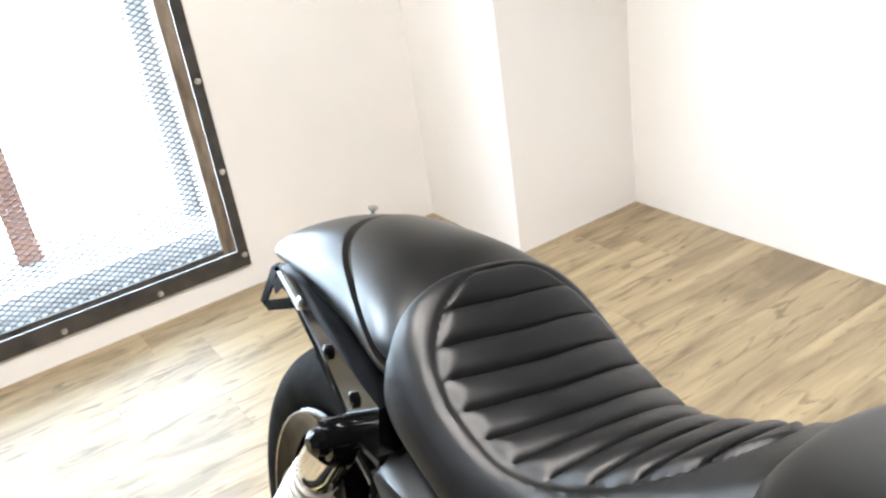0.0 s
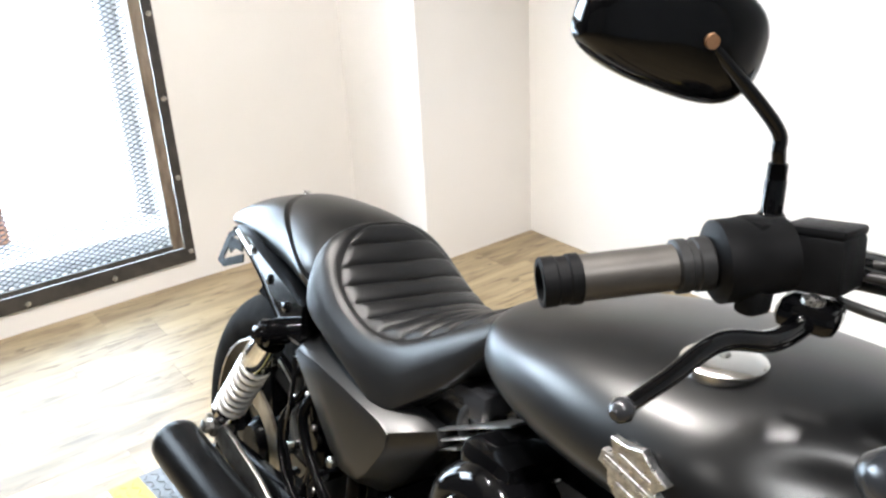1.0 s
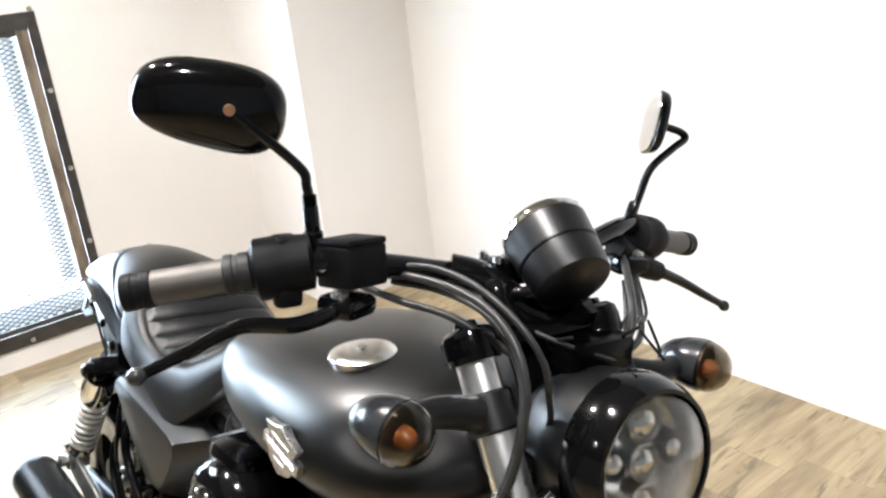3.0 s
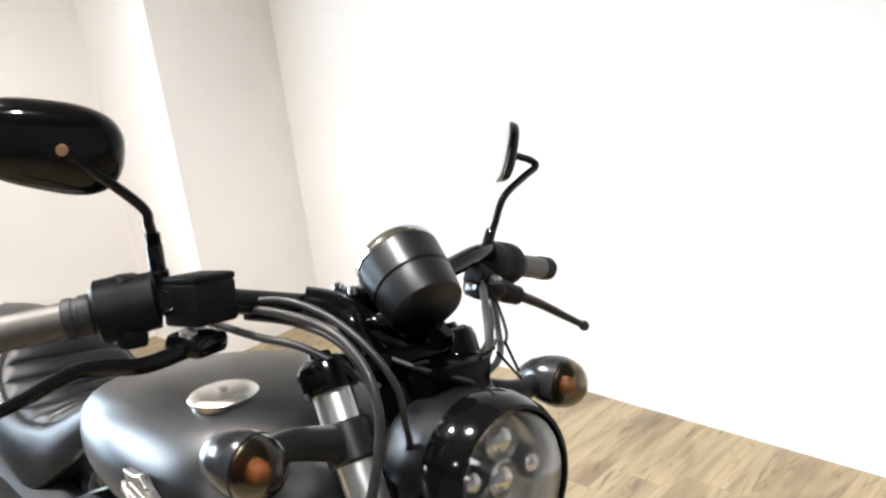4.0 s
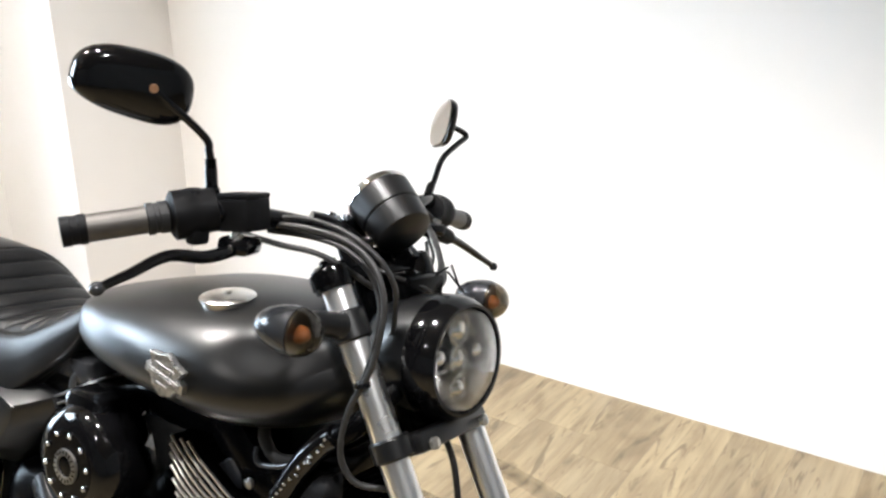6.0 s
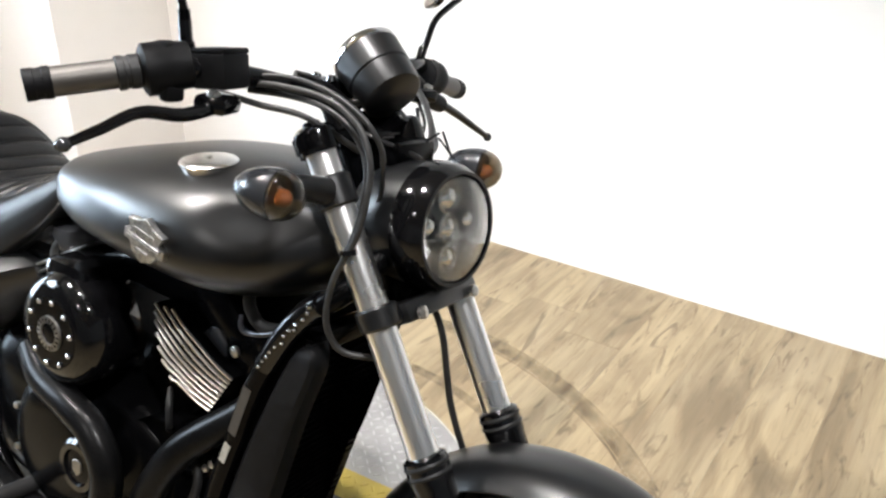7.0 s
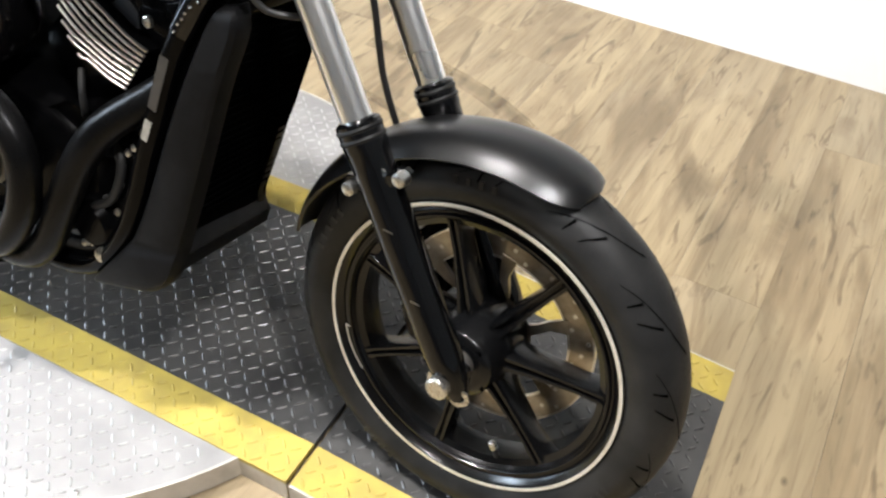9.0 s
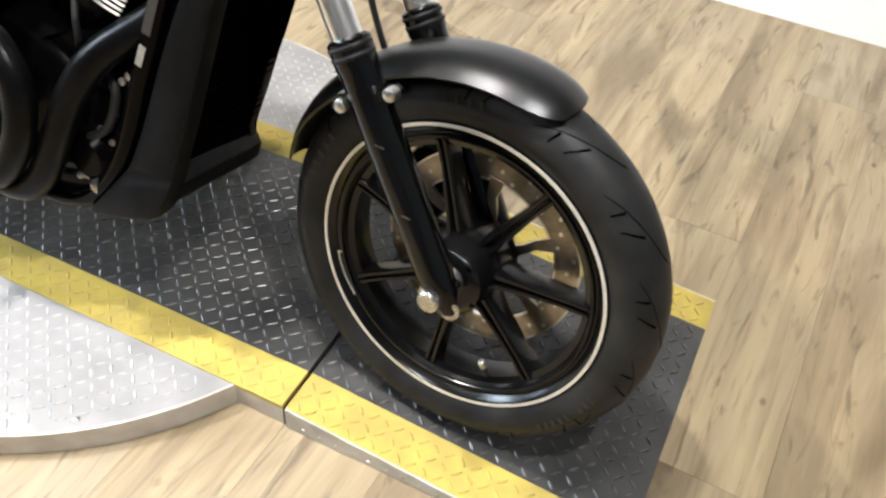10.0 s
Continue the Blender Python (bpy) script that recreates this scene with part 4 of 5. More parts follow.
def mirrors():
    # right: seen from its back
    ball, knee, base = V((-0.499, -0.291, 1.167)), V((-0.470, -0.228, 1.112)), V((-0.470, -0.219, 1.05))
    mirror_stem(ball, base, knee)
    out, up = V((0.915, -0.39, -0.1)).normalized(), V((0.1, 0, 0.99)).normalized()
    up = (up - out * up.dot(out)).normalized()
    c = V((-0.529, -0.295, 1.168))
    hd = part("mirror_head", loft(shell(c, out, up, 0.0685, 0.0415, 0.032, 0.16)), GLOSS, bike, "gloss black mirror housing")
    part("mirror_glass", loft([[p - out * 0.0012 for p in shell(c, out, up, 0.058, 0.0375, 0.002, 0.16)[1]], [p - out * 0.0022 for p in shell(c, out, up, 0.0575, 0.037, 0.002, 0.16)[1]]]), MIRROR, hd, "mirror glass")
    part("ball_joint", turned(ball - out * 0.004, out, ((0, 0.0062), (0.007, 0.0062), (0.010, 0.005), (0.012, 0.0048)), 18), COPPER, hd, "coppery ball joint")
    # left: seen nearly edge on
    base = V((-0.463, 0.235, 1.03))
    st = part("mirror_stem", tube([base, V((-0.46, 0.247, 1.062)), V((-0.458, 0.262, 1.099)), V((-0.456, 0.30, 1.124)), V((-0.455, 0.323, 1.137)), V((-0.461, 0.318, 1.145)), V((-0.468, 0.296, 1.151))], 0.0052, 12), GLOSS, bike, "bent black mirror stem")
    part("stem_nut", turned(base, V((0.05, 0.3, 1)), ((-0.012, 0.0095), (0.006, 0.0095), (0.008, 0.0075), (0.026, 0.0075), (0.03, 0.0055)), 12), GLOSS, st)
    out, up = V((0.67, 0.725, -0.15)).normalized(), V((-0.02, 0.38, 0.87)).normalized()
    up = (up - out * up.dot(out)).normalized()
    c = V((-0.487, 0.290, 1.155))
    hd = part("mirror_head", loft(shell(c, out, up, 0.056, 0.0395, 0.017, -0.1)), GLOSS, bike, "gloss black mirror housing")
    part("mirror_glass", loft([[p - out * 0.0012 for p in shell(c, out, up, 0.0532, 0.0367, 0.002, -0.1)[1]], [p - out * 0.0022 for p in shell(c, out, up, 0.0527, 0.0362, 0.002, -0.1)[1]]]), MIRROR, hd, "mirror glass")


mirrors()


def gauge():
    d = V((-0.80, 0.16, 0.58)).normalized()
    o = V((-0.350, 0.002, 1.021))
    g = part("speedometer", turned(o, d, ((-0.018, 0.001), (-0.018, 0.0372), (-0.0165, 0.0398), (-0.008, 0.0415), (0.014, 0.0432), (0.0155, 0.0415), (0.0175, 0.0442), (0.05, 0.0458), (0.052, 0.043)), 48), MATTE, bike, "satin black speedometer pod")
    part("bezel", turned(o, d, ((0.0505, 0.0445), (0.052, 0.0468), (0.058, 0.0465), (0.062, 0.0435), (0.057, 0.0405), (0.051, 0.0415)), 48, hollow=True), CHROME, g, "chrome ring")
    part("dial", turned(o, d, ((0.048, 0.0415), (0.053, 0.0415)), 40), GLOSS, g, "black dial")
    part("dial_glass", turned(o, d, ((0.057, 0.0415), (0.059, 0.038), (0.06, 0.003)), 40), LENS, g).visible_shadow = False
    part("riser_cover", tube([(-0.43, -0.085, 1.014), (-0.412, -0.062, 1.008), (-0.398, -0.035, 0.990), (-0.384, -0.005, 0.965), (-0.372, 0.03, 0.945)], 0.017, 18), GLOSS, g, "gloss black curved riser cover")
    part("bracket_plate", prism([(-0.395, 0.945), (-0.372, 0.985), (-0.352, 0.997), (-0.331, 0.979), (-0.342, 0.962), (-0.352, 0.966), (-0.356, 0.948), (-0.374, 0.940)], 0.022, 0.036, 0.002), GLOSS, g, "notched black bracket plate")
    part("bracket", tube([(-0.40, -0.035, 0.99), (-0.375, -0.03, 0.995), (-0.362, -0.012, 1.005)], 0.008, 12), GLOSS, g, "gloss black bracket")


gauge()


# ---- tank, seat, tail ----
def tank():
    rows = eased([
        (-0.858, 0.05, 0.834, 0.805, 2.4), (-0.846, 0.11, 0.84, 0.785, 2.8), (-0.815, 0.148, 0.849, 0.762, 2.9), (-0.757, 0.172, 0.864, 0.742, 2.8),
        (-0.68, 0.190, 0.883, 0.728, 2.5), (-0.59, 0.200, 0.897, 0.718, 2.25), (-0.50, 0.196, 0.903, 0.712, 2.2), (-0.43, 0.170, 0.9, 0.723, 2.2), (-0.37, 0.125, 0.889, 0.752, 2.2),
        (-0.335, 0.085, 0.871, 0.785, 2.2), (-0.32, 0.04, 0.85, 0.81, 2.1)], 7)
    rings = []
    for x, w, a, b, n in rows:
        ring = sect(x, w, a, b, n, 72, mid=0.42)
        for p in ring:
            near = ((p.x + 0.42) / 0.045) ** 2 + ((p.z - 0.842) / 0.022) ** 2
            if abs(p.y) > 0.03:
                p.y -= math.copysign(0.017 * math.exp(-near), p.y)
        rings.append(ring)
    t = part("tank", loft(rings), MATTE, bike, "satin black fuel tank")
    o = V((-0.550, -0.102, 0.885))
    up = V((-0.05, -0.13, 1)).normalized()
    cap = part("fuel_cap", turned(o, up, ((-0.012, 0.036), (0.003, 0.0365), (0.0035, 0.0390), (0.0065, 0.0393), (0.0088, 0.037), (0.0110, 0.027), (0.0120, 0.014), (0.0123, 0.003)), 48), POLISHED, bike, "domed chrome filler cap")
    part("cap_lock", turned(o + up * 0.012, up, ((0, 0.006), (0.0022, 0.0055)), 14), STEEL, cap)
    # shield-shaped silver badge, plain relief
    out = [(-0.045, 0.03), (-0.02, 0.036), (0.0, 0.048), (0.02, 0.036), (0.045, 0.03), (0.034, 0.008), (0.05, 0.004), (0.05, -0.014), (0.034, -0.016), (0.026, -0.034), (0.0, -0.048), (-0.026, -0.034), (-0.034, -0.016), (-0.05, -0.014), (-0.05, 0.004), (-0.034, 0.008)]
    m = Matrix.Translation((-0.550, -0.203, 0.798)) @ Matrix.Rotation(radians(4), 4, "X") @ Matrix.Rotation(radians(14), 4, "Y")
    bm = prism([(x * 0.74, z * 0.68) for x, z in out], -0.004, 0.006, 0.0012)
    for z, w in ((0.018, 0.05), (0.0, 0.085), (-0.006, 0.085), (-0.022, 0.03)):
        box((0, -0.0045, z * 0.68), (w * 0.74, 0.002, 0.0035), 0.0006, None, bm)
    bmesh.ops.transform(bm, matrix=m, verts=bm.verts)
    part("badge", bm, BADGE, t, "silver shield badge", False)
    return t


tank()


def seat():
    rows = eased([
        (-1.249, 0.095, 0.806, 0.77), (-1.246, 0.118, 0.822, 0.73), (-1.236, 0.134, 0.827, 0.71), (-1.218, 0.144, 0.819, 0.70), (-1.19, 0.15, 0.796, 0.69), (-1.16, 0.152, 0.772, 0.682), (-1.12, 0.152, 0.752, 0.668),
        (-1.07, 0.150, 0.743, 0.648), (-1.01, 0.142, 0.755, 0.624), (-0.95, 0.128, 0.779, 0.664), (-0.895, 0.11, 0.808, 0.718), (-0.86, 0.092, 0.826, 0.77), (-0.835, 0.08, 0.834, 0.795)], 30)
    # channels follow the length of the seat's crown
    run, arc = [0.0], 0.0
    for p, q in zip(rows, rows[1:]):
        arc += math.hypot(q[0] - p[0], q[2] - p[2])
        run.append(arc)
    rings = []
    s0, s1, pitch = 0.030, 0.42, 0.036
    for (x, w, a, b), u in zip(rows, run):
        ring = sect(x, w * 0.92, a, b, 2.5, 132, cy=-0.015, mid=0.1)
        tt = (u - s0) / (s1 - s0)
        half = 0.80 * max(0.0, 1 - abs(2 * tt - 1) ** 4.5) ** 0.5 if 0 < tt < 1 else 0.0
        if tt > 0.5:
            half *= 1 - 0.22 * (tt - 0.5) * 2
        for p in ring:
            if p.z > b + 0.4 * (a - b):
                v = abs(p.y + 0.015) / (w * 0.9)
                if p.y > -0.015:
                    v *= 0.86
                dz = 0.007 * math.exp(-((v - 0.86) / 0.16) ** 2) * min(1.0, max(0.0, (x + 1.245) / 0.08), max(0.0, (-0.85 - x) / 0.08))
                if half > 0:
                    edge = half - v
                    dz -= 0.0045 * math.exp(-(edge / 0.045) ** 2)
                    # a stitched line just outside the insert
                    dz -= 0.0016 * math.exp(-((edge + 0.075) / 0.014) ** 2)
                    if edge > 0:
                        phase = ((u - s0 + 0.034 * v * v) / pitch) % 1.0
                        fade = min(1.0, max(0.0, edge - 0.02) / 0.10)
                        fade *= fade * (3 - 2 * fade)
                        dz -= (0.008 * (1 - math.sin(math.pi * phase) ** 0.6) + 0.012 * math.exp(-(min(phase, 1 - phase) / 0.07) ** 2) - 0.003) * fade
                p.z += dz
        rings.append(ring)
    s = part("seat", loft(rings), LEATHER, bike, "black ribbed vinyl solo seat")
    part("seat_pan", loft([sect(x, w * 0.78, b + 0.02, b - 0.006, 3, 40, cy=-0.015) for x, w, a, b in rows[90:-58]]), PLASTIC, s, "black seat base")
    return s


seat()


def tail():
    body = eased([(-1.205, 0.138, 0.800, 0.705), (-1.25, 0.146, 0.818, 0.69), (-1.30, 0.137, 0.828, 0.69), (-1.355, 0.124, 0.830, 0.692), (-1.42, 0.114, 0.825, 0.696), (-1.48, 0.106, 0.814, 0.70),
                  (-1.54, 0.097, 0.797, 0.705), (-1.60, 0.086, 0.774, 0.705), (-1.645, 0.073, 0.753, 0.70), (-1.67, 0.055, 0.738, 0.702), (-1.682, 0.028, 0.727, 0.708)], 8)

    def hull(inset):
        return loft([sect(x, w * 0.90 - inset, a - inset, b + inset, 2.05, 72, cy=-0.01, mid=0.45) for x, w, a, b in body])

    def cut(bm, p, n):
        bmesh.ops.bisect_plane(bm, geom=bm.verts[:] + bm.edges[:] + bm.faces[:], plane_co=p, plane_no=n, clear_outer=True)
        holes = [e for e in bm.edges if e.is_boundary]
        if holes:
            bmesh.ops.holes_fill(bm, edges=holes)
        return bm
    n = V((0.293, 0, 0.956))
    p = V((-1.512, 0, 0.833))
    c = part("seat_cowl", cut(hull(0.0), p + n * 0.006, -n), MATTE, bike, "satin black rear seat cowl")
    f = part("tail_fairing", cut(hull(0.002), p - n * 0.006, n), MATTE, bike, "satin black tail fairing")
    part("joint_strip", hull(0.008), GLOSS, f, "gloss black joint strip")
    knob = part("tail_knob", turned((-1.555, 0.03, 0.782), (0, 0, 1), ((-0.01, 0.003), (0.012, 0.003), (0.0125, 0.007), (0.016, 0.007)), 10), STEEL, f, "small bright fastener")
    for s in (-1, 1):
        def inward(bm):
            for v in bm.verts:
                v.co.y += s * 0.13 * (v.co.x + 1.225)
            return bm
        bm = prism([(-1.225, 0.706), (-1.26, 0.708), (-1.40, 0.722), (-1.49, 0.735), (-1.56, 0.737), (-1.58, 0.726), (-1.50, 0.708), (-1.42, 0.684), (-1.36, 0.658), (-1.29, 0.63), (-1.225, 0.64)], s * 0.115, s * 0.147, 0.004)
        strut = part("fender_strut", inward(bm), GLOSS, bike, "gloss black rear fender strut")
        for x, z in ((-1.30, 0.676), (-1.38, 0.695), (-1.47, 0.720)):
            part("strut_bolt", inward(turned((x, s * 0.147, z), (0, s, 0), ((0, 0.009), (0.004, 0.009), (0.006, 0.005)), 14)), STEEL if x < -1.4 else GLOSS, strut)
        part("marker_strip", inward(prism([(-1.46, 0.716), (-1.55, 0.733), (-1.568, 0.726), (-1.48, 0.707)], s * 0.1472, s * 0.150, 0.001)), BRUSHED, strut, "bright strip on the strut")
    # plate with cut-outs: a rim, a middle web and a foot, joined into one sheet
    bm = bmesh.new()
    for outline in ([(-1.66, 0.702), (-1.70, 0.692), (-1.724, 0.678), (-1.712, 0.670), (-1.694, 0.680), (-1.66, 0.688)], [(-1.708, 0.672), (-1.724, 0.678), (-1.772, 0.606), (-1.756, 0.604)],
                    [(-1.772, 0.606), (-1.742, 0.600), (-1.655, 0.636), (-1.655, 0.654), (-1.746, 0.616)], [(-1.66, 0.676), (-1.70, 0.674), (-1.724, 0.652), (-1.714, 0.638), (-1.692, 0.655), (-1.66, 0.656)]):
        prism([(x + 0.016, z) for x, z in outline], -0.054, -0.050, 0.0008, bm=bm)
    part("plate_bracket", bm, CASE, bike, "empty flat black number-plate bracket with cut-outs")
    rows = []
    for q in range(15):
        a = radians(62 + 24 * q / 14)
        rows.append([RX + V((r * math.cos(a), y, r * math.sin(a))) for r, y in ((0.325, -0.085), (0.345, -0.07), (0.347, 0.07), (0.325, 0.085), (0.322, 0.08), (0.341, 0.065), (0.34, -0.065), (0.322, -0.08))])
    part("inner_fender", loft(rows), DULLBLACK, bike, "black plastic inner fender")


tail()


def side_cover(s):
    out = [(-1.25, 0.63), (-1.235, 0.655), (-1.18, 0.664), (-1.05, 0.655), (-0.94, 0.650), (-0.908, 0.646), (-0.900, 0.628), (-0.925, 0.595), (-0.965, 0.54), (-1.01, 0.50), (-1.08, 0.50), (-1.12, 0.52)]
    c = V((-1.03, 0.60))
    face = [(-1.225, 0.634), (-1.212, 0.646), (-1.16, 0.6445), (-1.07, 0.6375), (-0.985, 0.630), (-0.967, 0.622), (-0.968, 0.60), (-0.982, 0.575), (-1.005, 0.54), (-1.03, 0.515), (-1.075, 0.512), (-1.105, 0.53)]
    rings = [[V((x, s * 0.06, z)) for x, z in out], [V((x, s * 0.118, z)) for x, z in out]]
    rings.append([V((x, s * 0.124, z)) for x, z in [(c.x + (x - c.x) * 0.985, c.y + (z - c.y) * 0.985) for x, z in out]])
    rings.append([V((x, s * 0.1555, z)) for x, z in [(c.x + (x - c.x) * 1.008, c.y + (z - c.y) * 1.01) for x, z in face]])
    rings.append([V((x, s * 0.159, z)) for x, z in [(c.x + (x - c.x) * 0.985, c.y + (z - c.y) * 0.95) for x, z in face]])
    rings.append([V((x, s * 0.161, z)) for x, z in [(c.x + (x - c.x) * 0.6, c.y + (z - c.y) * 0.6) for x, z in face]])
    part("side_cover", loft(rings), MATTE, bike, "satin black angular side cover")


for side in (-1, 1):
    side_cover(side)


def rear_wheel():
    w = part("rear_wheel", turned(RX, (0, 1, 0), ((-0.045, 0.205), (-0.05, 0.2), (-0.04, 0.185), (-0.035, 0.17), (0.035, 0.17), (0.04, 0.185), (0.05, 0.2), (0.045, 0.205)), 56, hollow=True), GLOSS, bike, "gloss black cast rear wheel")
    part("tyre", tyre(RX + V((0, 0.012, 0)), 0.290, 0.116, 0.2), DULLBLACK, w, "wide black rear tyre")
    part("rim_stripe", turned(RX, (0, 1, 0), ((-0.0515, 0.2005), (-0.0505, 0.203), (-0.0495, 0.203), (-0.0495, 0.1995)), 72, hollow=True), DISCSTEEL, w, "pale pinstripe")
    part("hub", turned(RX, (0, 1, 0), ((-0.07, 0.035), (-0.05, 0.05), (0.05, 0.05), (0.07, 0.035)), 32), CASE, w)
    for i in range(7):
        a = 2 * math.pi * i / 7
        d, s = V((math.cos(a), 0, math.sin(a))), V((-math.sin(a), 0, math.cos(a)))
        part("spoke", loft([[RX + d * r + s * u * h + V((0, y, 0)) for u, y in ((-1, -0.03), (1, -0.03), (1, 0.03), (-1, 0.03))] for r, h in ((0.045, 0.02), (0.175, 0.013))]), GLOSS, w)
    part("brake_disc", turned(RX + V((0, -0.075, 0)), (0, 1, 0), ((0, 0.13), (0.005, 0.13), (0.005, 0.09), (0, 0.09)), 56, hollow=True), DISCSTEEL, bike, "drilled rear brake disc")


rear_wheel()


def shock(s):
    a, b = V((-1.308, s * 0.150, 0.632)), V((-1.495, s * 0.150, 0.378))
    d = (b - a).normalized()
    L = (b - a).length
    body = part("shock_absorber", turned(a, d, ((0.0, 0.014), (0.03, 0.018), (L - 0.05, 0.018), (L - 0.02, 0.014), (L, 0.012)), 20), CASE, bike, "chrome-sprung rear shock absorber")
    part("upper_shroud", turned(a, d, ((0.02, 0.018), (0.022, 0.027), (0.06, 0.029), (0.09, 0.029), (0.095, 0.026)), 28), CHROME, body, "chrome upper shroud")
    u, v = frame_of(d)
    turns = 8.5
    pts = [a + d * (0.09 + (L - 0.15) * t) + 0.025 * (math.cos(2 * math.pi * turns * t) * u + math.sin(2 * math.pi * turns * t) * v) for t in np.linspace(0, 1, 130)]
    part("coil_spring", tube(pts, 0.0050, 8, n=1), SPRING, body, "bright coil spring")
    part("lower_seat", turned(a, d, ((L - 0.062, 0.026), (L - 0.05, 0.029), (L - 0.035, 0.02)), 24), CHROME, body)
    for p, m in ((a, GLOSS), (b, STEEL)):
        part("eye", turned(p + V((0, -0.02, 0)), (0, 1, 0), ((-0.002, 0.012), (0.0, 0.022), (0.04, 0.022), (0.042, 0.012)), 22), m, body)
    part("mount_cap", turned(a + V((0, s * 0.02, 0)), (0, s, 0), ((0, 0.016), (0.012, 0.015), (0.018, 0.008)), 18), GLOSS if s < 0 else CASE, body)
    part("lower_nut", turned(b + V((0, s * 0.02, 0)), (0, s, 0), ((0, 0.013), (0.012, 0.013), (0.016, 0.007)), 6), STEEL, body)


for side in (-1, 1):
    shock(side)


# ---- frame, engine, exhaust, radiator ----
def chassis():
    bm = bmesh.new()
    for s in (-1, 1):
        tube([(-0.285, s * 0.06, 0.82), (-0.30, s * 0.115, 0.78), (-0.337, s * 0.128, 0.749), (-0.366, s * 0.131, 0.712), (-0.402, s * 0.133, 0.645), (-0.422, s * 0.133, 0.595), (-0.441, s * 0.134, 0.531), (-0.461, s * 0.134, 0.471), (-0.483, s * 0.133, 0.397), (-0.511, s * 0.132, 0.326), (-0.548, s * 0.13, 0.268), (-0.592, s * 0.128, 0.228), (-0.66, s * 0.125, 0.206), (-0.76, s * 0.122, 0.203), (-0.95, s * 0.125, 0.215), (-1.08, s * 0.13, 0.33)], 0.0145, 14, bm)
        tube([(-0.33, s * 0.05, 0.85), (-0.6, s * 0.075, 0.74), (-0.85, s * 0.08, 0.672), (-1.15, s * 0.1, 0.655), (-1.36, s * 0.085, 0.70)], 0.015, 12, bm)
        tube([(-1.08, s * 0.13, 0.33), (-1.08, s * 0.12, 0.5), (-1.15, s * 0.115, 0.66)], 0.016, 12, bm)
        tube([(-1.06, s * 0.125, 0.37), (-1.3, s * 0.125, 0.34), (-1.534, s * 0.115, 0.303)], 0.024, 14, bm)
    part("frame", bm, CASE, bike, "gloss black tubular frame")
    part("warning_label", box((-0.446, -0.1490, 0.514), (0.011, 0.0012, 0.032), 0, Matrix.Rotation(radians(18), 4, "Y")), LABEL, bike, "small pale sticker on the frame tube", False)
    part("dark_label", box((-0.424, -0.1482, 0.585), (0.014, 0.0012, 0.08), 0, Matrix.Rotation(radians(17), 4, "Y")), GRIPGREY, bike, "worn grey label on the frame tube", False)
    rng = random.Random(7)
    sleeve = part("tube_sleeve", tube([(-0.318, -0.128, 0.765), (-0.337, -0.129, 0.749), (-0.366, -0.132, 0.712), (-0.396, -0.134, 0.658)], 0.0165, 14), GLOSS, bike, "wrinkled black sleeve round the frame tube")
    # small chrome points, unevenly spaced along the sleeve
    for i in range(13):
        t = (i + rng.uniform(-0.25, 0.25)) / 12
        p = V((-0.322, -0.143, 0.762)).lerp(V((-0.394, -0.149, 0.662)), min(max(t, 0.0), 1.0)) + V((rng.uniform(-0.003, 0.003), 0, rng.uniform(-0.003, 0.003)))
        part("sleeve_point", turned(p, (0.2, -0.8, 0.5), ((-0.004, 0.0024), (0.002, 0.0022), (0.003, 0.001)), 8), CHROME, sleeve, "small bright chrome point")
    # side stand
    part("side_stand", tube([(-0.78, 0.14, 0.23), (-0.72, 0.26, 0.14), (-0.68, 0.335, 0.075)], 0.012, 12), GLOSS, bike, "black side stand")


chassis()


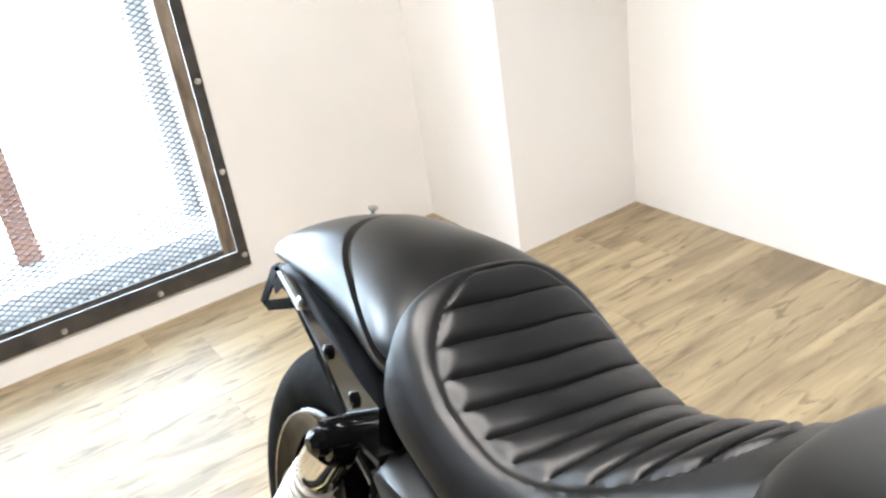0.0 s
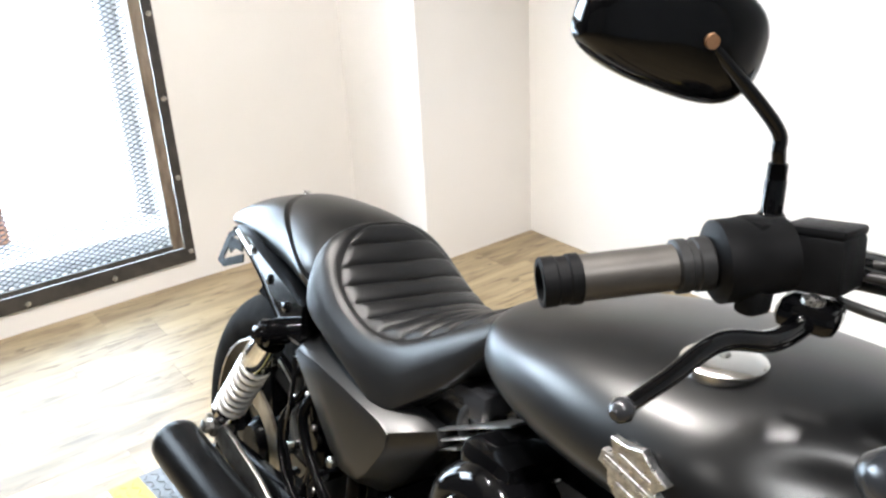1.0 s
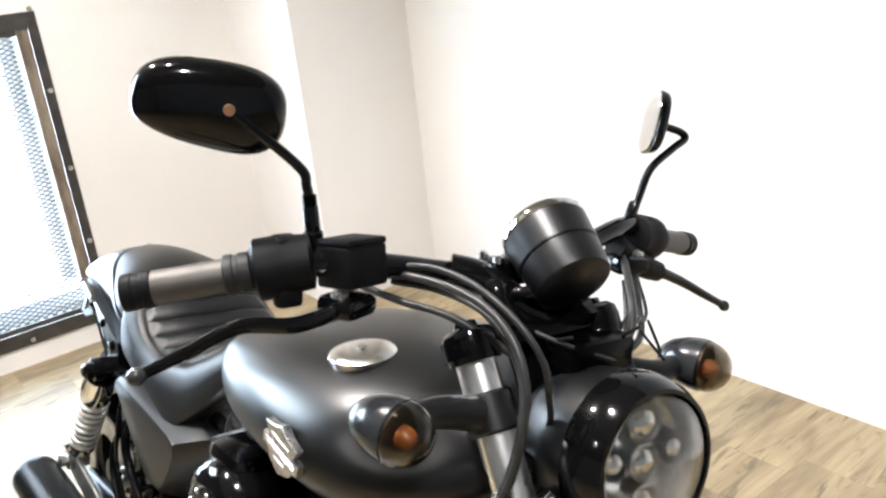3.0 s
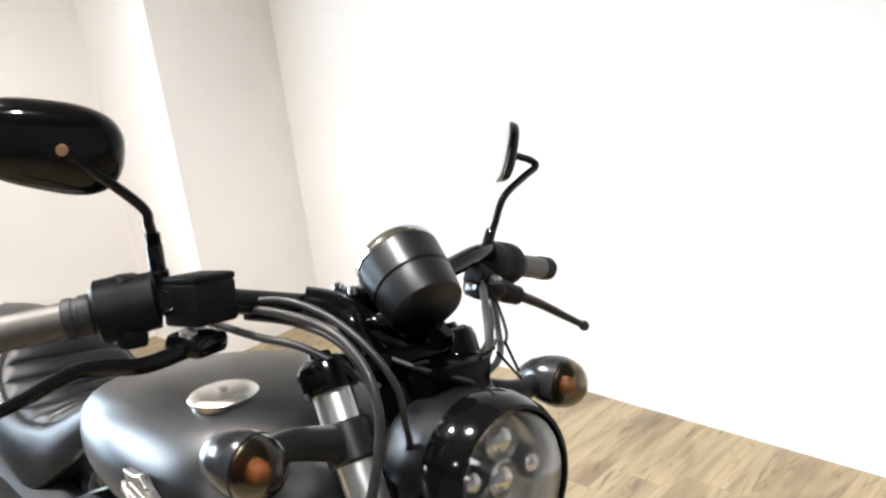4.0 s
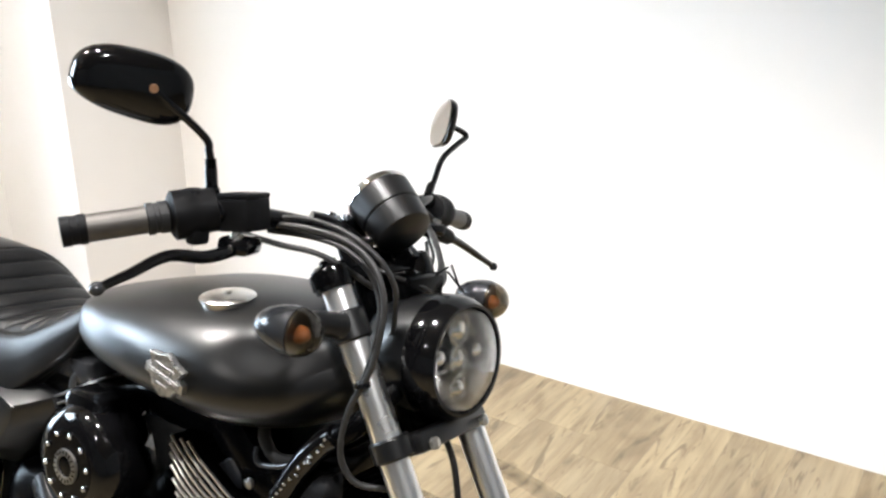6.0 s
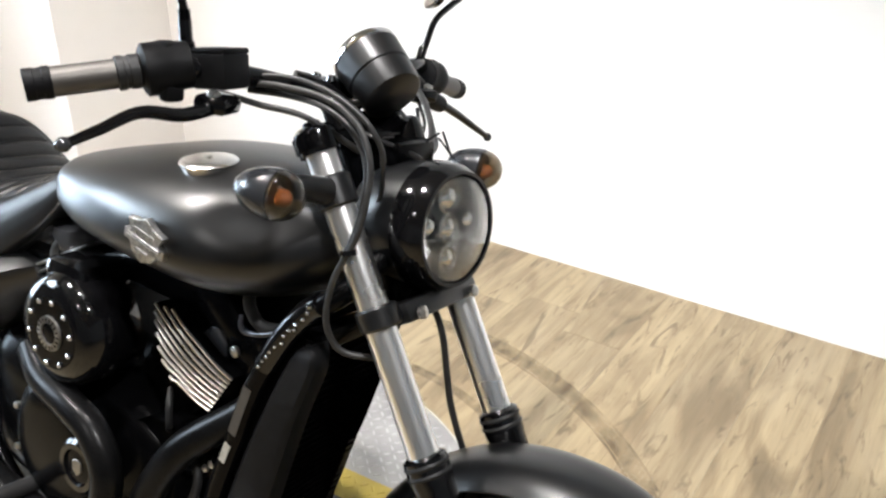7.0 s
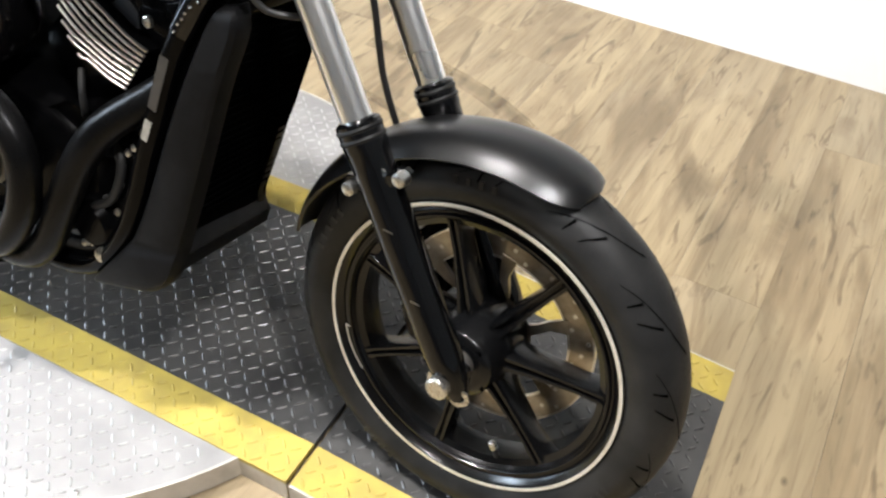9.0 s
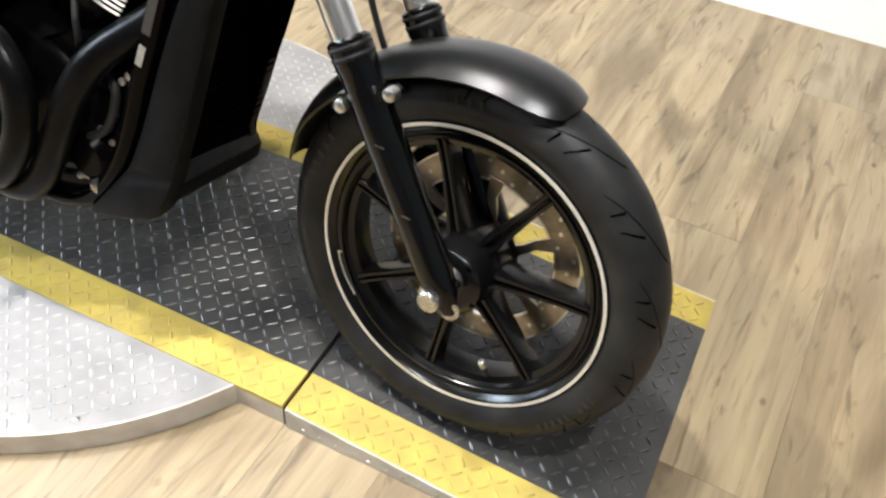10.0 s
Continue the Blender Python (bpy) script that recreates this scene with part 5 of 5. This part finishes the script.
def engine():
    e = part("engine", loft([sect(x, w, a, b, 4, 40) for x, w, a, b in eased([(-1.06, 0.10, 0.50, 0.26), (-1.0, 0.135, 0.52, 0.235), (-0.85, 0.145, 0.53, 0.225), (-0.68, 0.14, 0.50, 0.225), (-0.58, 0.12, 0.46, 0.24), (-0.54, 0.08, 0.42, 0.27)], 4)]), CASE, bike, "black V-twin engine")
    # cylinders, 60 degrees apart
    for ang, base, name in ((43, (-0.665, 0, 0.50), "front_cylinder"), (-30, (-0.82, 0, 0.45), "rear_cylinder")):
        d = V((math.sin(radians(ang)), 0, math.cos(radians(ang))))
        b = V(base)
        m = Matrix.Rotation(radians(ang), 4, "Y")
        c = part(name, box(b + d * 0.11, (0.14, 0.17, 0.22), 0.02, m), CASE, bike, "black finned cylinder")
        part("cylinder_head", box(b + d * 0.236, (0.165, 0.21, 0.065), 0.018, m), CASE, c)
        if ang < 0:
            continue
        # nine plates, clipped by a slanting back edge and hooked at the front
        back = [(-0.584, 0.674), (-0.600, 0.673), (-0.619, 0.672), (-0.620, 0.659), (-0.619, 0.645), (-0.616, 0.627), (-0.611, 0.608), (-0.602, 0.590), (-0.585, 0.570)]
        for i, (bx, bz) in enumerate(back):
            t = i / 8
            mx, mz = -0.529 - 0.036 * math.sin(1.9 * t) - 0.004 * t, 0.638 - 0.071 * t
            ex, ez = -0.463 - 0.039 * t, 0.609 - 0.062 * t
            way = spline([V((bx, 0, bz)), V(((bx + mx) / 2 - 0.002, 0, (bz + mz) / 2 - 0.002)), V((mx, 0, mz)), V(((mx + ex) / 2, 0, (mz + ez) / 2 - 0.003)), V((ex, 0, ez))], 4)
            across = V((0.42, 0, 0.9))
            part("fin", loft([[r + across * k * 0.0008 + V((0, y, 0)) for k, y in ((-1, -0.07), (1, -0.07), (1, -0.124), (-1, -0.124))] for r in way]), CASE, c)
            part("fin_edge", loft([[r + across * k * 0.0018 + V((0, y, 0)) for k, y in ((-1, -0.1242), (1, -0.1242), (1, -0.127), (0.5, -0.1282), (-0.5, -0.1282), (-1, -0.127))] for r in way]), BRUSHED, c, "machined fin edge")
    part("airbox", box((-0.66, 0, 0.70), (0.34, 0.17, 0.10), 0.03), CASE, e, "black airbox under the tank")
    # air cleaner cover on the right
    o = V((-0.757, -0.125, 0.600))
    ac = part("air_cleaner", turned(o, (0, -1, 0), ((-0.03, 0.07), (0.0, 0.086), (0.03, 0.089), (0.055, 0.085), (0.068, 0.074), (0.072, 0.056)), 48), GLOSS, bike, "gloss black round air cleaner")
    part("medallion_rim", turned(o, (0, -1, 0), ((0.072, 0.027), (0.077, 0.0262), (0.078, 0.017), (0.072, 0.0165)), 40, hollow=True), DULLMETAL, ac, "silver ring of the medallion")
    bm = bmesh.new()
    for i in range(18):
        a = 2 * math.pi * i / 18
        box(o + V((0.0215 * math.cos(a), -0.0778, 0.0215 * math.sin(a))), (0.0025, 0.0012, 0.0055), 0, Matrix.Rotation(-a + math.pi / 2, 4, "Y"), bm)
    part("medallion_bars", bm, GLOSS, ac, "dark marks round the ring", False)
    part("medallion_face", turned(o, (0, -1, 0), ((0.069, 0.056), (0.0735, 0.0545), (0.0738, 0.017), (0.0755, 0.016), (0.0765, 0.008)), 40), CASE, ac)
    for i in range(10):
        a = radians(36 * i + 10)
        part("cover_bolt", turned(o + V((0.049 * math.cos(a), -0.072, 0.049 * math.sin(a))), (0, -1, 0), ((0, 0.0042), (0.004, 0.004), (0.006, 0.002)), 10), CHROME, ac, "chrome bolt")
    part("intake_crown", box(o + V((-0.012, 0.0, 0.078)), (0.09, 0.1, 0.05), 0.018), GLOSS, ac, "gloss black intake crown")
    # timing and clutch covers
    tc = part("clutch_cover", turned((-0.80, -0.12, 0.375), (0, -1, 0), ((-0.01, 0.12), (0.03, 0.118), (0.042, 0.105), (0.05, 0.085), (0.052, 0.06)), 48), CASE, bike, "black clutch cover")
    part("cover_rim", turned((-0.709, -0.155, 0.393), (0, -1, 0), ((0, 0.047), (0.03, 0.045), (0.036, 0.039), (0.036, 0.03), (0.03, 0.029)), 40), GLOSS, tc, "gloss black ring")
    part("cover_disc", turned((-0.709, -0.182, 0.393), (0, -1, 0), ((0, 0.034), (0.004, 0.033), (0.006, 0.02)), 32), CASE, tc)
    bm = prism([(-0.709 + x, 0.393 + z) for x, z in ((-0.010, 0.010), (0, 0.014), (0.010, 0.010), (0.010, -0.006), (0, -0.014), (-0.010, -0.006))], -0.1895, -0.187, 0.0005)
    part("cover_emblem", bm, DULLMETAL, tc, "small plain emblem")
    for i in range(9):
        a = radians(40 * i)
        part("case_bolt", turned((-0.80 + 0.11 * math.cos(a), -0.158, 0.375 + 0.11 * math.sin(a)), (0, -1, 0), ((0, 0.006), (0.006, 0.0058), (0.008, 0.003)), 10), STEEL, tc)
    part("front_case", prism([(-0.68, 0.21), (-0.58, 0.225), (-0.525, 0.28), (-0.49, 0.37), (-0.482, 0.44), (-0.50, 0.475), (-0.55, 0.49), (-0.62, 0.49), (-0.69, 0.45)], -0.05, -0.117, 0.006), CASE, e, "black front engine case")
    for x0, z0, x1, z1 in ((-0.66, 0.25, -0.55, 0.30), (-0.62, 0.33, -0.52, 0.36), (-0.60, 0.42, -0.51, 0.43)):
        part("case_rib", tube([(x0, -0.117, z0), (x1, -0.117, z1)], 0.004, 8), CASE, e)
    # front of the engine: water pump, bolts and hose stubs
    part("water_pump", turned((-0.575, -0.10, 0.31), (0, -1, 0), ((0, 0.045), (0.03, 0.042), (0.04, 0.03)), 28), CASE, e)
    for x, z in ((-0.56, 0.355), (-0.535, 0.38), (-0.53, 0.33), (-0.512, 0.447), (-0.50, 0.459), (-0.531, 0.432), (-0.529, 0.391), (-0.588, 0.324), (-0.616, 0.303), (-0.539, 0.34)):
        part("case_bolt", turned((x, -0.1165, z), (0, -1, 0), ((0, 0.0062), (0.004, 0.006), (0.006, 0.003)), 8), STEEL, e)
    part("drain_clamp", turned((-0.555, -0.13, 0.268), (0.2, -1, 0.2), ((0, 0.012), (0.012, 0.012), (0.014, 0.006)), 12), STEEL, e)
    for pts, r, m in (([(-0.60, -0.118, 0.295), (-0.575, -0.122, 0.31), (-0.545, -0.118, 0.328)], 0.005, DULLMETAL), ([(-0.457, -0.12, 0.705), (-0.453, -0.125, 0.691), (-0.442, -0.125, 0.685), (-0.413, -0.125, 0.692), (-0.386, -0.125, 0.704)], 0.0038, SIGNAL),
                      ([(-0.54, -0.11, 0.46), (-0.52, -0.125, 0.42), (-0.535, -0.13, 0.37), (-0.575, -0.13, 0.34)], 0.007, RUBBER), ([(-0.60, -0.11, 0.54), (-0.585, -0.125, 0.52), (-0.583, -0.125, 0.49), (-0.60, -0.11, 0.47)], 0.005, RUBBER)):
        part("pipe", tube(pts, r, 10), m, e)
    for x, z in ((-0.645, 0.415), (-0.652, 0.40), (-0.606, 0.262), (-0.59, 0.268)):
        part("hose_clamp", turned((x, -0.122, z), (0.3, -1, 0.3), ((-0.006, 0.006), (0.003, 0.006), (0.004, 0.003)), 10), STEEL, e)
    part("coolant_hose", tube([(-0.36, -0.06, 0.70), (-0.44, -0.085, 0.68), (-0.47, -0.09, 0.70), (-0.475, -0.09, 0.73)], 0.009, 10), RUBBER, e, "black hose")
    part("coil_bracket", box((-0.43, -0.085, 0.655), (0.05, 0.03, 0.045), 0.006, Matrix.Rotation(radians(-20), 4, "Y")), CASE, e)
    part("bracket_bolt", turned((-0.42, -0.1, 0.64), (0, -1, 0), ((0, 0.01), (0.006, 0.0095), (0.008, 0.004)), 12), STEEL, e)
    part("heat_shield", prism([(-0.552, 0.641), (-0.524, 0.662), (-0.497, 0.665), (-0.494, 0.624), (-0.527, 0.617)], -0.105, -0.098, 0.002), SIGNAL, e, "small dark grey shield plate")
    part("shield_bracket", box((-0.474, -0.092, 0.642), (0.045, 0.03, 0.04), 0.008), CASE, e)
    part("shield_bolt", turned((-0.476, -0.107, 0.641), (0, -1, 0), ((0, 0.008), (0.005, 0.0075), (0.007, 0.004)), 12), STEEL, e, "bright bolt")
    part("starter_case", tube([(-0.74, -0.06, 0.255), (-0.6, -0.06, 0.255)], 0.04, 18), CASE, e)
    # cables and hoses behind the side cover
    for pts, r in (([(-1.2, -0.12, 0.6), (-1.26, -0.15, 0.5), (-1.22, -0.16, 0.42), (-1.1, -0.16, 0.36), (-0.95, -0.17, 0.33)], 0.006), ([(-1.15, -0.12, 0.62), (-1.2, -0.15, 0.54), (-1.15, -0.15, 0.46), (-1.08, -0.15, 0.42)], 0.008)):
        part("hose", tube(pts, r, 10), CASE, e, "black hose")
    for (x0, z0), (x1, z1) in (((-0.918, 0.642), (-0.785, 0.712)), ((-0.913, 0.630), (-0.790, 0.695)), ((-0.907, 0.619), (-0.872, 0.638))):
        part("head_fin", loft([[V((x, y, z + h)) for y, h in ((-0.06, -0.0022), (-0.06, 0.0022), (-0.118, 0.0022), (-0.121, 0.0), (-0.118, -0.0022))] for x, z in ((x0, z0), ((x0 + x1) / 2, (z0 + z1) / 2 + 0.001), (x1, z1))]), BRUSHED, e, "machined fin edge")
    part("intake_block", box((-0.90, -0.06, 0.69), (0.10, 0.09, 0.05), 0.015), SIGNAL, e, "dark grey intake block")
    can = part("reservoir_can", box((-1.205, -0.118, 0.535), (0.045, 0.036, 0.13), 0.008, Matrix.Rotation(radians(-8), 4, "Y")), GLOSS, e, "gloss black fluid can")
    part("can_cap", box((-1.214, -0.118, 0.607), (0.04, 0.032, 0.012), 0.004, Matrix.Rotation(radians(-8), 4, "Y")), COPPER, can, "coppery cap")
    part("breather_hose", tube([(-0.86, -0.06, 0.70), (-0.875, -0.09, 0.695), (-0.885, -0.10, 0.67), (-0.875, -0.10, 0.645)], 0.011, 10), RUBBER, e, "black hose")
    bm = box((-1.23, -0.10, 0.50), (0.12, 0.05, 0.16), 0.012)
    part("rear_brake_reservoir", bm, CASE, e)
    rng = random.Random(11)
    for k in range(16):
        x, z = rng.uniform(-1.28, -1.10), rng.uniform(0.37, 0.6)
        part("small_fitting", turned((x, rng.uniform(-0.145, -0.125), z), (rng.uniform(-0.6, 0.6), -1, rng.uniform(-0.3, 0.8)), ((-0.006, 0.004), (0.0, 0.0055), (0.004, 0.005), (0.006, 0.002)), 8), (STEEL, DULLMETAL, GLOSS)[k % 3], e)
    for pts in ([(-1.27, -0.13, 0.60), (-1.24, -0.15, 0.54), (-1.25, -0.15, 0.47), (-1.21, -0.15, 0.40), (-1.17, -0.16, 0.33)], [(-1.18, -0.12, 0.59), (-1.22, -0.145, 0.53), (-1.17, -0.15, 0.47), (-1.19, -0.15, 0.40)], [(-1.12, -0.13, 0.48), (-1.16, -0.15, 0.44), (-1.13, -0.155, 0.38), (-1.05, -0.16, 0.36)]):
        part("brake_line", tube(pts, 0.004, 8), GLOSS, e, "thin black line")
    for x, z in ((-1.20, 0.56), (-1.26, 0.53), (-1.22, 0.47), (-1.17, 0.44), (-1.12, 0.41), (-1.27, 0.44), (-1.14, 0.48)):
        part("fitting_bolt", turned((x, -0.128, z), (0.1, -1, 0.2), ((-0.01, 0.009), (0.006, 0.0085), (0.009, 0.004)), 10), STEEL, e)


engine()


def exhaust():
    x = part("exhaust", tube([(-0.72, -0.17, 0.236), (-0.82, -0.178, 0.238), (-0.95, -0.185, 0.258), (-1.05, -0.192, 0.283)], 0.034, 24), PIPE, bike, "satin black two-into-one exhaust")
    a, b = V((-1.03, -0.19, 0.278)), V((-1.53, -0.222, 0.343))
    d = (b - a).normalized()
    L = (b - a).length
    part("silencer", turned(a, d, ((0.0, 0.034), (0.03, 0.043), (0.07, 0.0465), (L - 0.02, 0.0465), (L - 0.004, 0.045), (L, 0.042), (L - 0.004, 0.036), (L - 0.06, 0.032), (L - 0.06, 0.004)), 40), PIPE, x, "satin black silencer with open end")
    part("front_header", tube([(-0.40, -0.06, 0.60), (-0.425, -0.085, 0.583), (-0.462, -0.110, 0.547), (-0.525, -0.142, 0.49), (-0.563, -0.158, 0.43), (-0.60, -0.165, 0.345), (-0.64, -0.166, 0.265), (-0.70, -0.168, 0.228), (-0.85, -0.172, 0.235)], 0.0235, 20), PIPE, x, "satin black front header pipe")
    part("rear_header", tube([(-0.86, -0.16, 0.53), (-0.80, -0.18, 0.505), (-0.72, -0.19, 0.492), (-0.668, -0.192, 0.472), (-0.634, -0.193, 0.42), (-0.645, -0.195, 0.335), (-0.70, -0.195, 0.258), (-0.78, -0.19, 0.24), (-0.9, -0.185, 0.25)], 0.0235, 20), PIPE, x, "satin black rear header pipe")
    part("exhaust_bracket", prism([(-1.30, 0.37), (-1.45, 0.40), (-1.5, 0.36), (-1.2, 0.28), (-1.15, 0.31)], -0.165, -0.157, 0.002), DULLMETAL, x, "dull tan mounting plate")
    part("foot_peg", tube([(-0.86, -0.15, 0.285), (-0.86, -0.27, 0.29)], 0.014, 14), RUBBER, x, "black footpeg")


exhaust()


def radiator():
    core = [(-0.335, 0.705), (-0.352, 0.64), (-0.366, 0.58), (-0.388, 0.50), (-0.415, 0.42), (-0.430, 0.36), (-0.438, 0.32)]
    r = part("radiator", loft([[(x - 0.05, -0.12, z + 0.01), (x, -0.12, z), (x, 0.092, z), (x - 0.05, 0.092, z + 0.01)] for x, z in core]), RADFACE, bike, "black radiator in a plastic shroud")
    for k in range(26):
        z = 0.69 - 0.33 * k / 25
        x = float(np.interp(-z, [-q[1] for q in core], [q[0] for q in core]))
        part("cooling_fin", box((x + 0.001, -0.014, z), (0.004, 0.20, 0.0022), 0, Matrix.Rotation(radians(12), 4, "Y")), RADFACE, r, "", False)
    rows = eased([(-0.340, 0.703, -0.326, 0.705, 0.128), (-0.350, 0.690, -0.315, 0.694, 0.138), (-0.366, 0.656, -0.314, 0.670, 0.141), (-0.396, 0.583, -0.335, 0.603, 0.142), (-0.424, 0.506, -0.358, 0.513, 0.142),
                  (-0.454, 0.413, -0.380, 0.425, 0.142), (-0.484, 0.335, -0.400, 0.355, 0.142), (-0.500, 0.312, -0.405, 0.334, 0.142), (-0.515, 0.290, -0.407, 0.318, 0.148), (-0.548, 0.248, -0.416, 0.287, 0.152), (-0.572, 0.217, -0.446, 0.252, 0.146), (-0.560, 0.222, -0.47, 0.246, 0.128)], 5)
    for s in (-1, 1):
        rings = []
        k = 1.0 if s < 0 else 0.72
        for lx, lz, rx, rz, w in rows:
            a, b, w = V((lx, 0, lz)), V((rx, 0, rz)), w * k
            if s > 0:
                a, b = a + V((-0.012, 0, 0)), b + V((-0.03, 0, 0))
            rings.append([p + V((0, s * y, 0)) for p, y in ((a, w - 0.03), (a, w - 0.004), (a.lerp(b, 0.08), w), (a.lerp(b, 0.82), w), (a.lerp(b, 0.95), w - 0.005), (b, w - 0.016), (b, w - 0.03), (a.lerp(b, 0.5), w - 0.03))])
        part("shroud_side", loft(rings), PLASTIC, r, "grained black shroud side")
    chin = [(-0.455, 0.345), (-0.428, 0.330), (-0.418, 0.312), (-0.424, 0.285), (-0.446, 0.262), (-0.49, 0.252), (-0.50, 0.30)]
    part("shroud_chin", loft([[V((cx - 0.018 * t, y, cz - 0.02 * t)) for cx, cz in chin] for y, t in ((-0.125, 0.0), (-0.118, 0.0), (0.0, 0.3), (0.09, 0.7), (0.104, 0.85), (0.108, 1.0))]), PLASTIC, r, "black shroud chin")
    part("shroud_top", box((-0.345, -0.012, 0.70), (0.03, 0.20, 0.03), 0.008), CASE, r)

radiator()


def cables():
    # bundle from the right controls round the fork, and the brake hose down the middle
    for pts, r in (
        ([(-0.46, -0.15, 1.012), (-0.40, -0.135, 1.016), (-0.335, -0.13, 1.012), (-0.29, -0.128, 0.99), (-0.268, -0.128, 0.952), (-0.266, -0.13, 0.913), (-0.271, -0.132, 0.874), (-0.281, -0.133, 0.845), (-0.296, -0.134, 0.814), (-0.305, -0.134, 0.776), (-0.304, -0.132, 0.74), (-0.286, -0.12, 0.711), (-0.25, -0.09, 0.705)], 0.0052),
        ([(-0.45, -0.14, 1.004), (-0.40, -0.12, 1.004), (-0.345, -0.115, 0.998), (-0.305, -0.115, 0.977), (-0.281, -0.118, 0.945), (-0.277, -0.122, 0.905), (-0.281, -0.126, 0.868), (-0.289, -0.128, 0.842)], 0.0045),
        ([(-0.45, -0.145, 1.02), (-0.40, -0.128, 1.027), (-0.345, -0.12, 1.02), (-0.297, -0.113, 0.998), (-0.275, -0.1, 0.965), (-0.28, -0.085, 0.93), (-0.30, -0.06, 0.89), (-0.34, -0.05, 0.86)], 0.0042),
        ([(-0.48, -0.17, 1.0), (-0.42, -0.15, 0.992), (-0.37, -0.125, 0.985), (-0.32, -0.08, 0.95)], 0.005),
        ([(-0.43, 0.19, 1.0), (-0.37, 0.13, 0.985), (-0.33, 0.09, 0.955), (-0.32, 0.05, 0.92)], 0.006),
        ([(-0.43, 0.21, 0.985), (-0.37, 0.155, 0.95), (-0.34, 0.12, 0.935), (-0.32, 0.07, 0.93)], 0.005),
        ([(-0.435, 0.2, 0.985), (-0.405, 0.185, 0.95), (-0.385, 0.14, 0.925), (-0.36, 0.10, 0.91), (-0.33, 0.04, 0.90), (-0.33, -0.02, 0.885)], 0.0035),
        ([(-0.43, 0.215, 0.98), (-0.395, 0.20, 0.94), (-0.37, 0.16, 0.935), (-0.345, 0.12, 0.955), (-0.335, 0.09, 0.935), (-0.325, 0.05, 0.905)], 0.003),
        ([(-0.425, 0.19, 0.97), (-0.40, 0.17, 0.93), (-0.37, 0.13, 0.90), (-0.345, 0.09, 0.895), (-0.32, 0.05, 0.90)], 0.004),
        ([(-0.35, -0.04, 0.965), (-0.325, -0.02, 0.955), (-0.31, 0.02, 0.94), (-0.315, 0.06, 0.925)], 0.003),
        ([(-0.255, 0.02, 0.755), (-0.235, 0.028, 0.71), (-0.222, 0.034, 0.65), (-0.21, 0.04, 0.60), (-0.18, 0.055, 0.52), (-0.13, 0.07, 0.43)], 0.006),
    ):
        part("control_cable", tube(pts, r * 0.78, 10), CABLE, bike, "black control cable")
    for p, q in (((-0.315, 0.085, 0.955), (-0.295, 0.105, 0.925)), ((-0.325, 0.11, 0.96), (-0.315, 0.125, 0.925)), ((-0.325, 0.05, 0.945), (-0.305, 0.07, 0.965)), ((-0.34, -0.03, 0.955), (-0.315, -0.02, 0.965))):
        part("cable_tie", tube([p, q], 0.0018, 6), PLASTIC, bike, "black cable tie end")
    part("wiring_block", box((-0.335, 0.03, 0.935), (0.05, 0.09, 0.04), 0.008), CASE, bike, "black wiring block")
    part("hose_clip", turned((-0.284, -0.131, 0.842), (-0.3, 0, 1), ((-0.003, 0.01), (0.003, 0.01)), 14), GLOSS, bike)


cables()


# ---- floor planks ----
def planks():
    w, length, gap = 0.18, 1.22, 0.0007
    rng = random.Random(4)
    cols = int((X_END - X_WIN) / w) + 1
    far_v, far_f = [], []
    for i in range(cols):
        x = X_WIN + w * i + w / 2
        y = Y_RIGHT - rng.uniform(0.15, 1.2) + length
        while y > Y_BACK:
            y0, y1 = max(y - length, Y_BACK), min(y, Y_RIGHT)
            if y1 - y0 > 0.03:
                x1 = min(x + w / 2, X_END)
                close = y1 > -1.2 and x < 4.2
                if close:
                    bm = box((0, 0, -0.0015), (x1 - x + w / 2 - gap, y1 - y0 - gap, 0.003))
                    p = part("plank", bm, OAK, floor, "", False)
                    p.location = (x, (y0 + y1) / 2, 0)
                else:
                    k = len(far_v)
                    far_v += [(x - w / 2 + gap, y0 + gap, 0), (x1 - gap, y0 + gap, 0), (x1 - gap, y1 - gap, 0), (x - w / 2 + gap, y1 - gap, 0)]
                    far_f.append((k, k + 1, k + 2, k + 3))
            y -= length
    me = bpy.data.meshes.new("far_planks")
    me.from_pydata(far_v, [], far_f)
    me.materials.append(OAK)
    ob = new("far_planks", me)
    ob.parent = floor
    tagged(ob, "washed oak planks further off", "", "", "stuff")


planks()


def tyre_marks():
    """Faint rings that the turning table's wheels rubbed into the boards."""
    cx, cy = 0.723, 1.068
    for r, w, a0, a1 in ((0.970, 0.008, 44, 92), (0.996, 0.040, 40, 92), (1.022, 0.009, 42, 88), (0.765, 0.03, 62, 88)):
        n = 40
        ring = [[V((cx + q * math.cos(a), cy + q * math.sin(a), 0.0007)) for q in (r - w / 2, r + w / 2)] for a in (radians(a0 + (a1 - a0) * k / n) for k in range(n + 1))]
        m = part("tyre_mark", loft(ring, caps=False, closed=False), SCUFF, floor, "brown tyre scuff on the boards", False)
        m.visible_shadow = False


tyre_marks()
